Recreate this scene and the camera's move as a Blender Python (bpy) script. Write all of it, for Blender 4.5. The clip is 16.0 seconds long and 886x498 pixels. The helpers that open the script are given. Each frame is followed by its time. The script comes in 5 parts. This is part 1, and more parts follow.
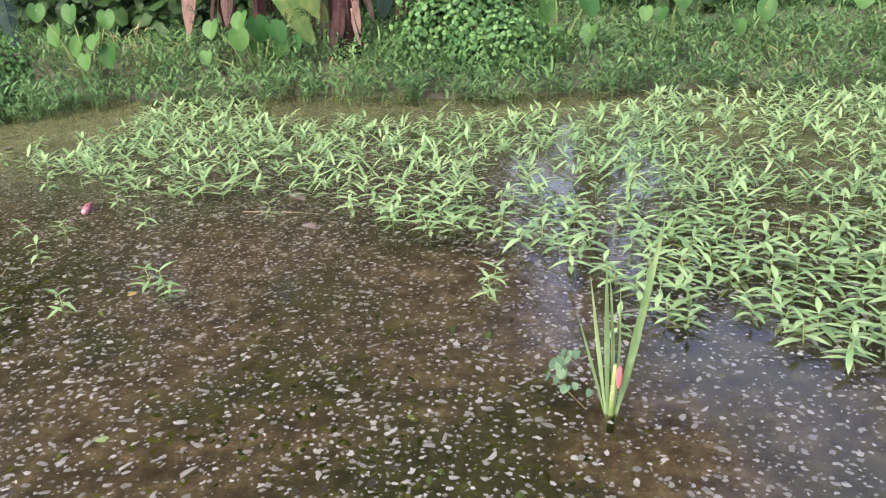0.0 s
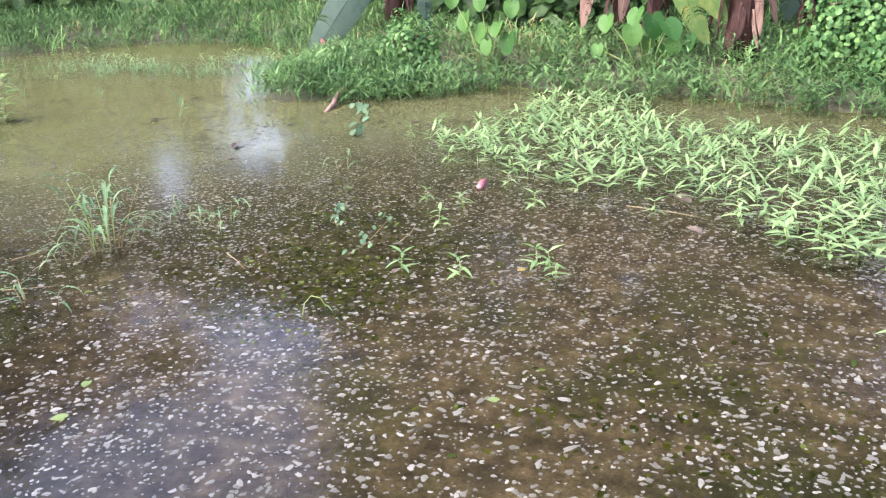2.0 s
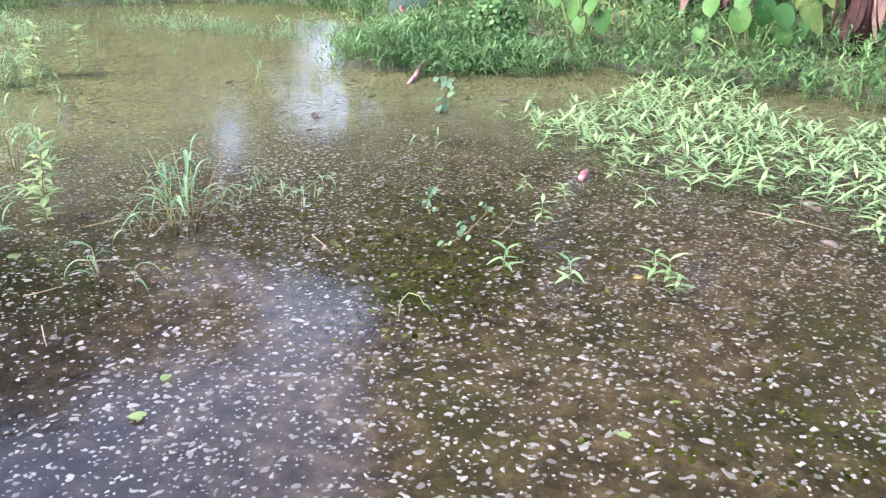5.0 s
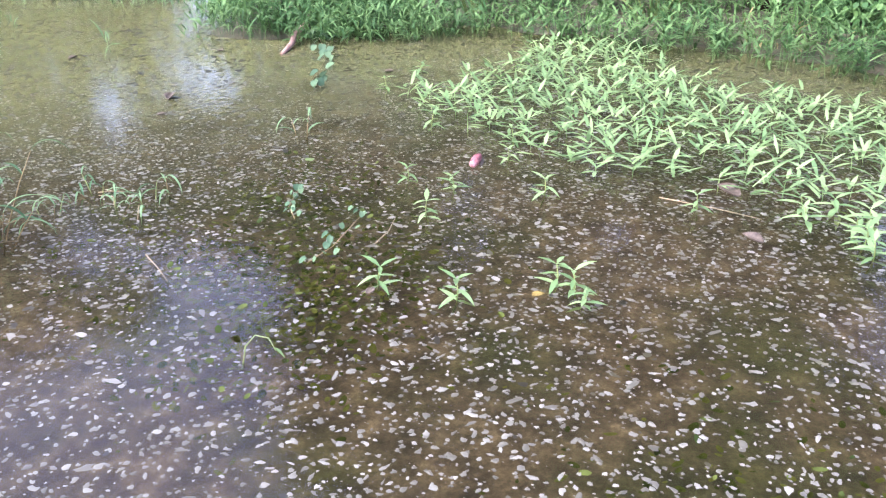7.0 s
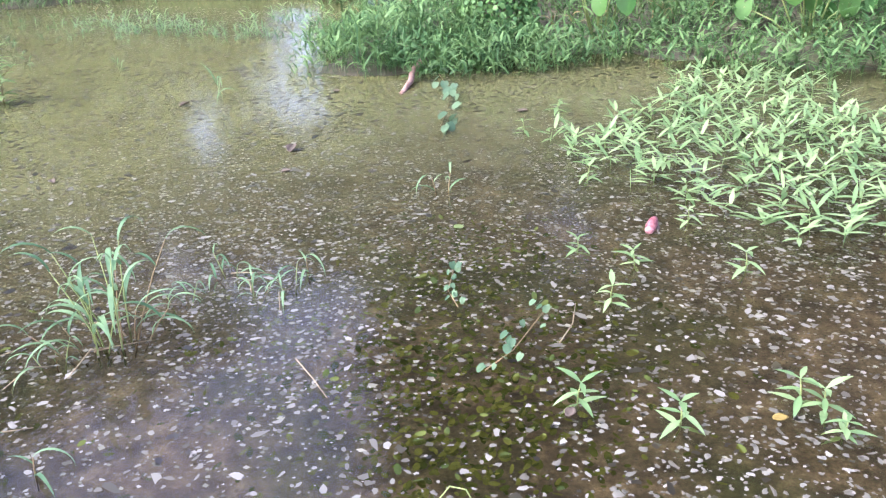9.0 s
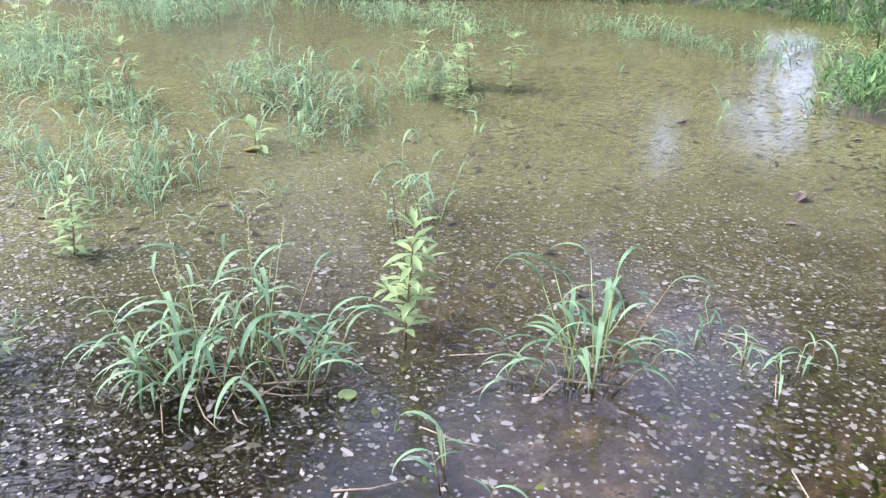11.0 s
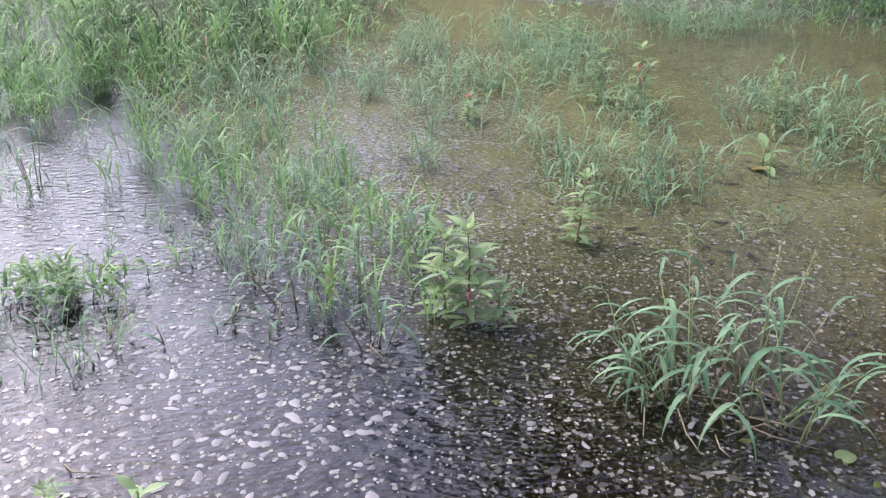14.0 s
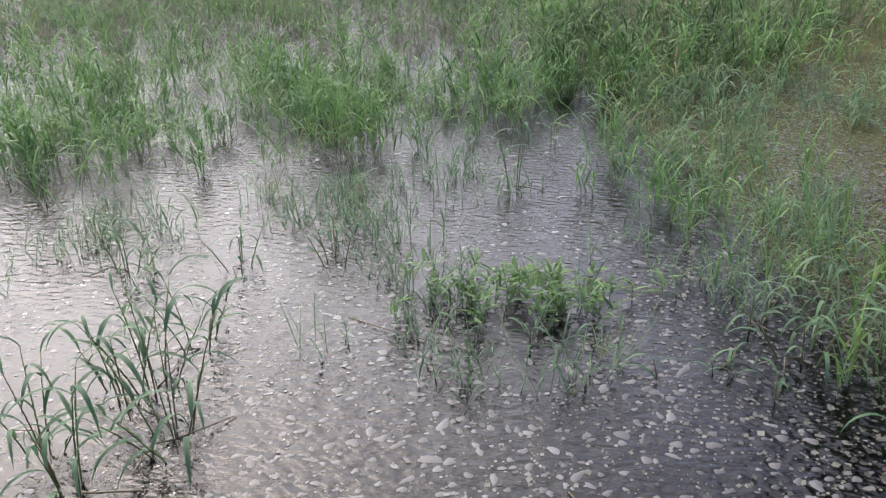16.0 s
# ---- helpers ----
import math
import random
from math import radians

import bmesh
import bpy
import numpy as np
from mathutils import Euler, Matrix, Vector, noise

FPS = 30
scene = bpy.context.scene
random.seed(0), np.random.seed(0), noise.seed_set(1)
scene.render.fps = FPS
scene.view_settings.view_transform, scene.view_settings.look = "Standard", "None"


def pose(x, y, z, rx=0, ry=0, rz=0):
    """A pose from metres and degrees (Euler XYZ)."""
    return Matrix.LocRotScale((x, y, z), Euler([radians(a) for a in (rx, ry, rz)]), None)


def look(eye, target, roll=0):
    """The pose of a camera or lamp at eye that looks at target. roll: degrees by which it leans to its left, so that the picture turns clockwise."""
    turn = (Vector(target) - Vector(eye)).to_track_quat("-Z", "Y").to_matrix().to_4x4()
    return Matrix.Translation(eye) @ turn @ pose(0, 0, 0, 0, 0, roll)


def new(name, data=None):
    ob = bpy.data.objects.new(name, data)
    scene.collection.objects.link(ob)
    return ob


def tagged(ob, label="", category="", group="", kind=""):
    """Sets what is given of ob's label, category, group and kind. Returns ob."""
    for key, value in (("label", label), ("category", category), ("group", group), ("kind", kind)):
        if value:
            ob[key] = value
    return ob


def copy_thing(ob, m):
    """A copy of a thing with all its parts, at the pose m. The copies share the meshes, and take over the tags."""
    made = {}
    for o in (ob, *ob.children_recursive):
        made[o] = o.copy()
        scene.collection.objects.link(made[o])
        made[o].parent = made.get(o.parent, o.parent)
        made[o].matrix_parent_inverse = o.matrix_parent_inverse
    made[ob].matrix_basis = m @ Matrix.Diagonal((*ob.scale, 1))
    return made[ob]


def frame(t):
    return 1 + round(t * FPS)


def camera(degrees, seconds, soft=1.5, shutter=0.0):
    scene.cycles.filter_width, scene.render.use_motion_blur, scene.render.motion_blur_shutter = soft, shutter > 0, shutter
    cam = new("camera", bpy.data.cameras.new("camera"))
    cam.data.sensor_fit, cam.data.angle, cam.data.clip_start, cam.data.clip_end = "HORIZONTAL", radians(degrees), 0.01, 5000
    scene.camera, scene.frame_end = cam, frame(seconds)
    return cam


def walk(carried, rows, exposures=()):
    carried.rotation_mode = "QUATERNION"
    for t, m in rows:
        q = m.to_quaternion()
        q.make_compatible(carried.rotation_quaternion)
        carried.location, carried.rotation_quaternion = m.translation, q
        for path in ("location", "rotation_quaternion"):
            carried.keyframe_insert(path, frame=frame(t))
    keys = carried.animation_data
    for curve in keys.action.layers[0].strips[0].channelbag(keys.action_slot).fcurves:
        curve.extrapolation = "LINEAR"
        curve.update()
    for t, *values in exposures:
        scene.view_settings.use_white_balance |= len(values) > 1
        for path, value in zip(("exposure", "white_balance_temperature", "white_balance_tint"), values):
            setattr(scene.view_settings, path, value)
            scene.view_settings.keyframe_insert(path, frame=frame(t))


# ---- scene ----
cam = camera(54.7, 16.0, soft=1.25)
PATH = [
    (0, (1.527, -0.857, 1.441), (1.566, 0.994, 0.684), -2.4),
    (0.5, (1.453, -0.861, 1.436), (1.261, 0.983, 0.686), -2.0),
    (1, (1.4, -0.871, 1.436), (0.986, 0.934, 0.682), -2.1),
    (1.5, (1.358, -0.891, 1.443), (0.792, 0.876, 0.697), -2.0),
    (2, (1.311, -0.916, 1.45), (0.601, 0.803, 0.716), -2.4),
    (2.5, (1.278, -0.929, 1.45), (0.458, 0.748, 0.732), -2.3),
    (3, (1.268, -0.918, 1.452), (0.366, 0.721, 0.746), -2.3),
    (3.2, (1.264, -0.922, 1.456), (0.32, 0.694, 0.751), -2.4),
    (5.3, (0.915, -0.659, 1.403), (0.148, 1.003, 0.596), 0.3),
    (5.5, (0.907, -0.639, 1.4), (0.157, 1.024, 0.582), 0.1),
    (6, (0.877, -0.479, 1.388), (0.165, 1.193, 0.553), -0.6),
    (6.5, (0.829, -0.195, 1.374), (0.145, 1.479, 0.518), -0.6),
    (7, (0.848, -0.057, 1.358), (0.249, 1.635, 0.477), 0.1),
    (7.5, (0.804, 0.047, 1.363), (0.293, 1.762, 0.47), -0.1),
    (8, (0.624, 0.208, 1.374), (0.191, 1.943, 0.479), -0.1),
    (8.5, (0.433, 0.289, 1.404), (-0.106, 1.992, 0.503), -1.8),
    (9, (0.319, 0.327, 1.414), (-0.445, 1.961, 0.551), -3.1),
    (9.5, (0.187, 0.398, 1.416), (-0.796, 1.94, 0.607), -3.2),
    (10, (0.024, 0.465, 1.402), (-1.152, 1.869, 0.598), -2.4),
    (10.2, (-0.041, 0.47, 1.393), (-1.289, 1.805, 0.58), -1.6),
    (12.3, (-0.198, 0.37, 1.387), (-1.912, 1.029, 0.595), -1.2),
    (12.5, (-0.211, 0.367, 1.383), (-1.943, 0.973, 0.587), -1.2),
    (13, (-0.237, 0.351, 1.377), (-2.008, 0.824, 0.579), -1.3),
    (13.5, (-0.253, 0.323, 1.37), (-2.057, 0.643, 0.569), -1.3),
    (14, (-0.255, 0.269, 1.38), (-2.09, 0.391, 0.593), -0.9),
    (14.5, (-0.273, 0.192, 1.382), (-2.108, 0.039, 0.603), -1.3),
    (15, (-0.31, 0.081, 1.386), (-2.113, -0.294, 0.607), -1.5),
    (15.5, (-0.361, -0.052, 1.388), (-2.122, -0.622, 0.628), -2.2),
    (16, (-0.414, -0.175, 1.393), (-2.117, -0.904, 0.641), -2.3),
]
walk(cam, [(t, look(e, g, r)) for t, e, g, r in PATH], exposures=[(0, 2.8, 7150, 1), (1.5, 3.16, 7000, 1), (4, 3.34, 6550, 4), (10.2, 3.26, 6300, 8), (12.3, 3.04, 6350, 14), (14, 2.5, 6400, 11), (16, 1.66, 6850, 1)])

# ---- world, sun, exposure ----
SUN_EL, SUN_AZ = 47.0, 217.0
world = bpy.data.worlds.new("sky")
world.use_nodes = True
scene.world = world
wn = world.node_tree
sky = wn.nodes.new("ShaderNodeTexSky")
sky.sky_type = "NISHITA"
sky.sun_disc = False
sky.sun_elevation = radians(SUN_EL)
sky.sun_rotation = radians(SUN_AZ)
sky.air_density, sky.dust_density, sky.ozone_density = 1.0, 4.0, 1.0
bg = wn.nodes["Background"]
hsv = wn.nodes.new("ShaderNodeHueSaturation")
hsv.inputs["Hue"].default_value = 0.515
hsv.inputs["Saturation"].default_value = 0.82
wn.links.new(sky.outputs[0], hsv.inputs["Color"])
cool = wn.nodes.new("ShaderNodeMix")
cool.data_type, cool.blend_type = "RGBA", "MULTIPLY"
cool.inputs[0].default_value = 1.0
cool.inputs[7].default_value = (0.99, 0.955, 1.14, 1)
wn.links.new(hsv.outputs[0], cool.inputs[6])
wn.links.new(cool.outputs[2], bg.inputs[0])
bg.inputs[1].default_value = 0.15
sun = new("sun", bpy.data.lights.new("sun", "SUN"))
sun.data.energy, sun.data.angle, sun.data.color = 0.5, radians(85), (1.0, 0.96, 0.9)
a = radians(SUN_AZ)
sun.matrix_world = look((0, 0, 0), (-math.sin(a) * math.cos(radians(SUN_EL)), -math.cos(a) * math.cos(radians(SUN_EL)), -math.sin(radians(SUN_EL))))


# ---- materials ----
def material(name):
    m = bpy.data.materials.new(name)
    m.use_nodes = True
    t = m.node_tree
    return m, t, t.nodes, t.links, t.nodes["Principled BSDF"]


def ramp(nodes, stops):
    r = nodes.new("ShaderNodeValToRGB")
    e = r.color_ramp.elements
    while len(e) < len(stops):
        e.new(0.5)
    for el, (p, c) in zip(e, stops):
        el.position, el.color = p, (*c, 1)
    return r


def noise_tex(nodes, links, scale, detail=4.0, rough=0.55, coord=None):
    n = nodes.new("ShaderNodeTexNoise")
    n.inputs["Scale"].default_value, n.inputs["Detail"].default_value = scale, detail
    n.inputs["Roughness"].default_value = rough
    if coord is not None:
        links.new(coord, n.inputs["Vector"])
    return n


def leaf_material(name, dark, light, dry=None, rough=0.5, glow=0.3, island=False, spread=9.0):
    """A leaf: its green varies from leaf to leaf and in blotches; light passes through it."""
    m, t, nodes, links, p = material(name)
    if island:
        rnd = nodes.new("ShaderNodeNewGeometry").outputs["Random Per Island"]
    else:
        rnd = nodes.new("ShaderNodeObjectInfo").outputs["Random"]
    pos = nodes.new("ShaderNodeNewGeometry").outputs["Position"]
    n = noise_tex(nodes, links, spread, 3.0, 0.6, pos)
    big = noise_tex(nodes, links, 0.9, 2.0, 0.5, pos)
    add = nodes.new("ShaderNodeMath")
    add.operation = "MULTIPLY_ADD"
    links.new(rnd, add.inputs[0])
    add.inputs[1].default_value = 0.55
    links.new(n.outputs["Fac"], add.inputs[2])
    add2 = nodes.new("ShaderNodeMath")
    add2.operation = "MULTIPLY_ADD"
    links.new(big.outputs["Fac"], add2.inputs[0])
    add2.inputs[1].default_value = 0.5
    links.new(add.outputs[0], add2.inputs[2])
    stops = [(0.62, dark), (1.3 / 1.5, light)]
    if dry:
        stops = [(0.55, dark), (0.82, light), (0.965, light), (0.985, dry)]
    r = ramp(nodes, stops)
    sc = nodes.new("ShaderNodeMath")
    sc.operation = "MULTIPLY"
    sc.inputs[1].default_value = 0.72
    links.new(add2.outputs[0], sc.inputs[0])
    links.new(sc.outputs[0], r.inputs[0])
    links.new(r.outputs[0], p.inputs["Base Color"])
    p.inputs["Roughness"].default_value = rough
    p.inputs["Specular IOR Level"].default_value = 0.16
    tr = nodes.new("ShaderNodeBsdfTranslucent")
    links.new(r.outputs[0], tr.inputs["Color"])
    mix = nodes.new("ShaderNodeMixShader")
    mix.inputs[0].default_value = glow
    links.new(p.outputs[0], mix.inputs[1])
    links.new(tr.outputs[0], mix.inputs[2])
    links.new(mix.outputs[0], nodes["Material Output"].inputs["Surface"])
    return m


def plain_material(name, dark, light, scale=30.0, rough=0.7, bump=0.3, stretch=(1, 1, 1)):
    m, t, nodes, links, p = material(name)
    tc = nodes.new("ShaderNodeTexCoord")
    mp = nodes.new("ShaderNodeMapping")
    mp.inputs["Scale"].default_value = stretch
    links.new(tc.outputs["Object"], mp.inputs["Vector"])
    n = noise_tex(nodes, links, scale, 5.0, 0.6, mp.outputs[0])
    r = ramp(nodes, [(0.32, dark), (0.68, light)])
    links.new(n.outputs["Fac"], r.inputs[0])
    links.new(r.outputs[0], p.inputs["Base Color"])
    p.inputs["Roughness"].default_value = rough
    p.inputs["Specular IOR Level"].default_value = 0.18
    b = nodes.new("ShaderNodeBump")
    b.inputs["Strength"].default_value, b.inputs["Distance"].default_value = bump, 0.01
    links.new(n.outputs["Fac"], b.inputs["Height"])
    links.new(b.outputs[0], p.inputs["Normal"])
    return m


WEED = leaf_material("weed_leaf", (0.13, 0.21, 0.095), (0.225, 0.32, 0.154), glow=0.45)
WEED_MAT = leaf_material("weed_leaf_joined", (0.13, 0.21, 0.095), (0.235, 0.33, 0.158), island=True, glow=0.45)
UPRIGHT = leaf_material("upright_weed_leaf", (0.125, 0.195, 0.084), (0.235, 0.32, 0.148), glow=0.48)
BLADE = leaf_material("grass_blade", (0.0645, 0.129, 0.0688), (0.1548, 0.2451, 0.1333), glow=0.42)
POND_BLADE = leaf_material("pond_grass_blade_joined", (0.0688, 0.1333, 0.0688), (0.172, 0.258, 0.1376), dry=(0.172, 0.1548, 0.0774), island=True, glow=0.5, spread=4.0)
BANK = leaf_material("bank_grass_blade", (0.02, 0.052, 0.0167), (0.086, 0.152, 0.0533), dry=(0.227, 0.1858, 0.0929), island=True, spread=2.0, rough=0.6)
BRIGHT = leaf_material("flooded_weed_leaf", (0.0413, 0.0989, 0.0224), (0.1505, 0.258, 0.0731), island=True)
REED = leaf_material("pond_grass_blade", (0.047, 0.118, 0.036), (0.168, 0.29, 0.094), dry=(0.1892, 0.1892, 0.086), island=True, spread=3.5, rough=0.6)
SEED = leaf_material("seed_head", (0.129, 0.1118, 0.0946), (0.2322, 0.1978, 0.1634), island=True)
BANKWEED = leaf_material("bank_weed_leaf", (0.04, 0.089, 0.0325), (0.108, 0.182, 0.0712), island=True, spread=2.0, rough=0.6)
TARO = leaf_material("taro_leaf", (0.0224, 0.0671, 0.0172), (0.0516, 0.1135, 0.0292), rough=0.5)
VINE = leaf_material("vine_leaf", (0.0344, 0.086, 0.0292), (0.0946, 0.1763, 0.0602), island=True)
WATERVINE = leaf_material("water_vine_leaf", (0.043, 0.0817, 0.0473), (0.086, 0.1376, 0.0774))
# near-black green: the shade under the canopy is put into the leaf colour
SHADED_TREELEAF = leaf_material("shaded_tree_leaf", (0.0103, 0.0249, 0.0082), (0.0258, 0.055, 0.0155), island=True, glow=0.2)
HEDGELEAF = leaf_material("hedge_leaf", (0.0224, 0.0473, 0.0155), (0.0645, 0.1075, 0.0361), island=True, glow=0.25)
BANANA = leaf_material("banana_leaf", (0.0335, 0.0869, 0.0335), (0.0805, 0.1608, 0.0537), rough=0.35)
BLUELEAF = leaf_material("fallen_banana_leaf", (0.012, 0.0258, 0.0206), (0.0267, 0.0464, 0.0361), rough=0.6, glow=0.12)
YELLOWLEAF = leaf_material("yellowing_banana_leaf", (0.0602, 0.1032, 0.031), (0.1462, 0.1591, 0.0516))
ORANGE = plain_material("orange_dry_leaf", (0.3612, 0.1462, 0.0172), (0.5332, 0.2838, 0.043), 14)
STEM = plain_material("green_stem", (0.086, 0.1376, 0.043), (0.172, 0.1892, 0.0774), 60, 0.5, 0.1)
REDSTEM = plain_material("reddish_stem", (0.0963, 0.0602, 0.0361), (0.1445, 0.1204, 0.0602), 60, 0.5, 0.1)
SPIKE = leaf_material("seed_spike", (0.1376, 0.1462, 0.0774), (0.258, 0.2494, 0.1634))
STRAW = plain_material("dry_straw", (0.1015, 0.0795, 0.047), (0.1806, 0.1514, 0.1015), 40, 0.7, 0.2)
TRUNK = plain_material("banana_stem", (0.0043, 0.0019, 0.0017), (0.0241, 0.009, 0.0082), 7, 0.65, 0.6, (2.752, 2.752, 0.4128))
DRYLEAF = plain_material("dry_banana_leaf", (0.0559, 0.031, 0.0258), (0.1419, 0.0903, 0.0774), 9, 0.75, 0.5, (1, 5, 1))
SHEATH = plain_material("dry_sheath", (0.0095, 0.004, 0.0036), (0.043, 0.0189, 0.0172), 12, 0.75, 0.6, (1, 4, 1))
BARK = plain_material("tree_bark", (0.043, 0.0344, 0.0258), (0.1376, 0.1118, 0.086), 8, 0.85, 0.6, (3, 3, 0.7))
STICKM = plain_material("stick_bark", (0.1032, 0.0585, 0.0499), (0.2236, 0.1505, 0.129), 25, 0.75, 0.5, (1, 1, 1))
PINK = plain_material("pink_eggs", (0.496, 0.112, 0.128), (0.64, 0.224, 0.24), 350, 0.5, 1.0)
BRACT = plain_material("pink_bract", (0.0774, 0.0138, 0.0241), (0.2322, 0.1032, 0.1118), 40, 0.55, 0.3)
PALEBRACT = plain_material("pale_bract", (0.2064, 0.086, 0.0989), (0.3096, 0.172, 0.1806), 60, 0.55, 0.2)
BROWNLEAF = plain_material("brown_leaf", (0.0344, 0.0267, 0.0215), (0.0946, 0.0757, 0.0645), 30, 0.6, 0.3)
YELLOWBIT = plain_material("yellow_leaf", (0.1032, 0.0731, 0.0215), (0.1634, 0.129, 0.043), 30, 0.6, 0.3)


def foam_material(name, stops):
    m, t, nodes, links, p = material(name)
    rnd = nodes.new("ShaderNodeNewGeometry").outputs["Random Per Island"]
    r = ramp(nodes, stops)
    links.new(rnd, r.inputs[0])
    n = noise_tex(nodes, links, 140.0, 3.0)
    mixc = nodes.new("ShaderNodeMix")
    mixc.data_type, mixc.blend_type = "RGBA", "MULTIPLY"
    mixc.inputs[0].default_value = 0.5
    links.new(r.outputs[0], mixc.inputs[6])
    links.new(n.outputs["Fac"], mixc.inputs[7])
    links.new(mixc.outputs[2], p.inputs["Base Color"])
    p.inputs["Roughness"].default_value = 0.4
    p.inputs["Specular IOR Level"].default_value = 0.4
    return m


def bed_material():
    """Mud under the water with tufts of green algae, and damp earth on the banks."""
    m, t, nodes, links, p = material("mud_and_earth")
    pos = nodes.new("ShaderNodeNewGeometry").outputs["Position"]
    n1 = noise_tex(nodes, links, 1.3, 5.0, 0.6, pos)
    n2 = noise_tex(nodes, links, 9.0, 6.0, 0.66, pos)
    mud = ramp(nodes, [(0.32, (0.0129, 0.0115, 0.0079)), (0.5, (0.0482, 0.043, 0.0288)), (0.7, (0.1118, 0.0989, 0.0679))])
    links.new(n2.outputs["Fac"], mud.inputs[0])
    alg = ramp(nodes, [(0.35, (0.0108, 0.0142, 0.0056)), (0.7, (0.0447, 0.0516, 0.0181))])
    links.new(n2.outputs["Fac"], alg.inputs[0])
    msk = ramp(nodes, [(0.47, (0, 0, 0)), (0.6, (1, 1, 1))])
    links.new(n1.outputs["Fac"], msk.inputs[0])
    mix = nodes.new("ShaderNodeMix")
    mix.data_type = "RGBA"
    links.new(msk.outputs[0], mix.inputs[0])
    links.new(mud.outputs[0], mix.inputs[6])
    links.new(alg.outputs[0], mix.inputs[7])
    grain = noise_tex(nodes, links, 75.0, 6.0, 0.75, pos)
    gr = ramp(nodes, [(0.34, (0.62, 0.61, 0.58)), (0.5, (0.9, 0.88, 0.84)), (0.66, (1.35, 1.32, 1.22))])
    links.new(grain.outputs["Fac"], gr.inputs[0])
    fine = nodes.new("ShaderNodeMix")
    fine.data_type, fine.blend_type = "RGBA", "MULTIPLY"
    fine.inputs[0].default_value = 1.0
    links.new(mix.outputs[2], fine.inputs[6])
    links.new(gr.outputs[0], fine.inputs[7])
    links.new(fine.outputs[2], p.inputs["Base Color"])
    p.inputs["Roughness"].default_value = 0.9
    b = nodes.new("ShaderNodeBump")
    b.inputs["Strength"].default_value, b.inputs["Distance"].default_value = 0.6, 0.02
    links.new(n2.outputs["Fac"], b.inputs["Height"])
    links.new(b.outputs[0], p.inputs["Normal"])
    return m


def water_material():
    """Clear brown water: mirror by Fresnel, with a floating film of yellow-green algae and specks."""
    m, t, nodes, links, p = material("pond_water")
    nodes.remove(p)
    pos = nodes.new("ShaderNodeNewGeometry").outputs["Position"]
    # ripples
    r1 = noise_tex(nodes, links, 7.0, 2.0, 0.5, pos)
    r2 = noise_tex(nodes, links, 38.0, 2.0, 0.5, pos)
    add = nodes.new("ShaderNodeMath")
    add.operation = "MULTIPLY_ADD"
    links.new(r2.outputs["Fac"], add.inputs[0])
    add.inputs[1].default_value = 0.62
    links.new(r1.outputs["Fac"], add.inputs[2])
    # wind ripples in long crests on the open side
    crest = nodes.new("ShaderNodeMapping")
    crest.inputs["Scale"].default_value, crest.inputs["Rotation"].default_value = (1.0, 0.42, 1.0), (0, 0, radians(-18))
    links.new(pos, crest.inputs["Vector"])
    r3 = noise_tex(nodes, links, 36.0, 2.0, 0.5, crest.outputs[0])
    bump = nodes.new("ShaderNodeBump")
    bump.inputs["Strength"].default_value, bump.inputs["Distance"].default_value = 0.16, 0.02
    sep0 = nodes.new("ShaderNodeSeparateXYZ")
    links.new(pos, sep0.inputs[0])
    breeze = nodes.new("ShaderNodeMapRange")
    breeze.inputs["From Min"].default_value, breeze.inputs["From Max"].default_value = -0.2, -1.7
    breeze.inputs["To Min"].default_value, breeze.inputs["To Max"].default_value = 0.1, 1.25
    drift = nodes.new("ShaderNodeMath")
    drift.operation = "MULTIPLY_ADD"
    drift.inputs[1].default_value = 0.8
    links.new(sep0.outputs["X"], drift.inputs[0])
    links.new(sep0.outputs["Y"], drift.inputs[2])
    links.new(drift.outputs[0], breeze.inputs["Value"])
    wave = nodes.new("ShaderNodeMath")
    wave.operation = "MULTIPLY"
    both = nodes.new("ShaderNodeMath")
    both.operation = "MULTIPLY_ADD"
    both.inputs[1].default_value = 3.2
    links.new(r3.outputs["Fac"], both.inputs[0])
    links.new(add.outputs[0], both.inputs[2])
    links.new(both.outputs[0], wave.inputs[0])
    links.new(breeze.outputs[0], wave.inputs[1])
    links.new(wave.outputs[0], bump.inputs["Height"])
    clear = nodes.new("ShaderNodeBsdfTransparent")
    clear.inputs["Color"].default_value = (0.86, 0.79, 0.66, 1)
    gloss = nodes.new("ShaderNodeBsdfGlossy")
    gloss.inputs["Roughness"].default_value = 0.015
    links.new(bump.outputs[0], gloss.inputs["Normal"])
    fr = nodes.new("ShaderNodeFresnel")
    fr.inputs["IOR"].default_value = 1.34
    links.new(bump.outputs[0], fr.inputs["Normal"])
    # film of algae, thicker away from the open middle of the pond
    film = nodes.new("ShaderNodeBsdfDiffuse")
    n3 = noise_tex(nodes, links, 30.0, 7.0, 0.8, pos)
    fcol = ramp(nodes, [(0.36, (0.014, 0.0145, 0.0085)), (0.45, (0.044, 0.0453, 0.0235)), (0.55, (0.0715, 0.072, 0.04)), (0.66, (0.125, 0.123, 0.077))])
    links.new(n3.outputs["Fac"], fcol.inputs[0])
    dist = nodes.new("ShaderNodeVectorMath")
    dist.operation = "DISTANCE"
    squash = nodes.new("ShaderNodeVectorMath")
    squash.operation = "MULTIPLY"
    squash.inputs[1].default_value = (1.22, 1.0, 1.0)
    links.new(pos, squash.inputs[0])
    links.new(squash.outputs[0], dist.inputs[0])
    dist.inputs[1].default_value = (1.1, -0.3, 0.0)
    far = nodes.new("ShaderNodeMapRange")
    far.inputs["From Min"].default_value, far.inputs["From Max"].default_value = 1.9, 5.9
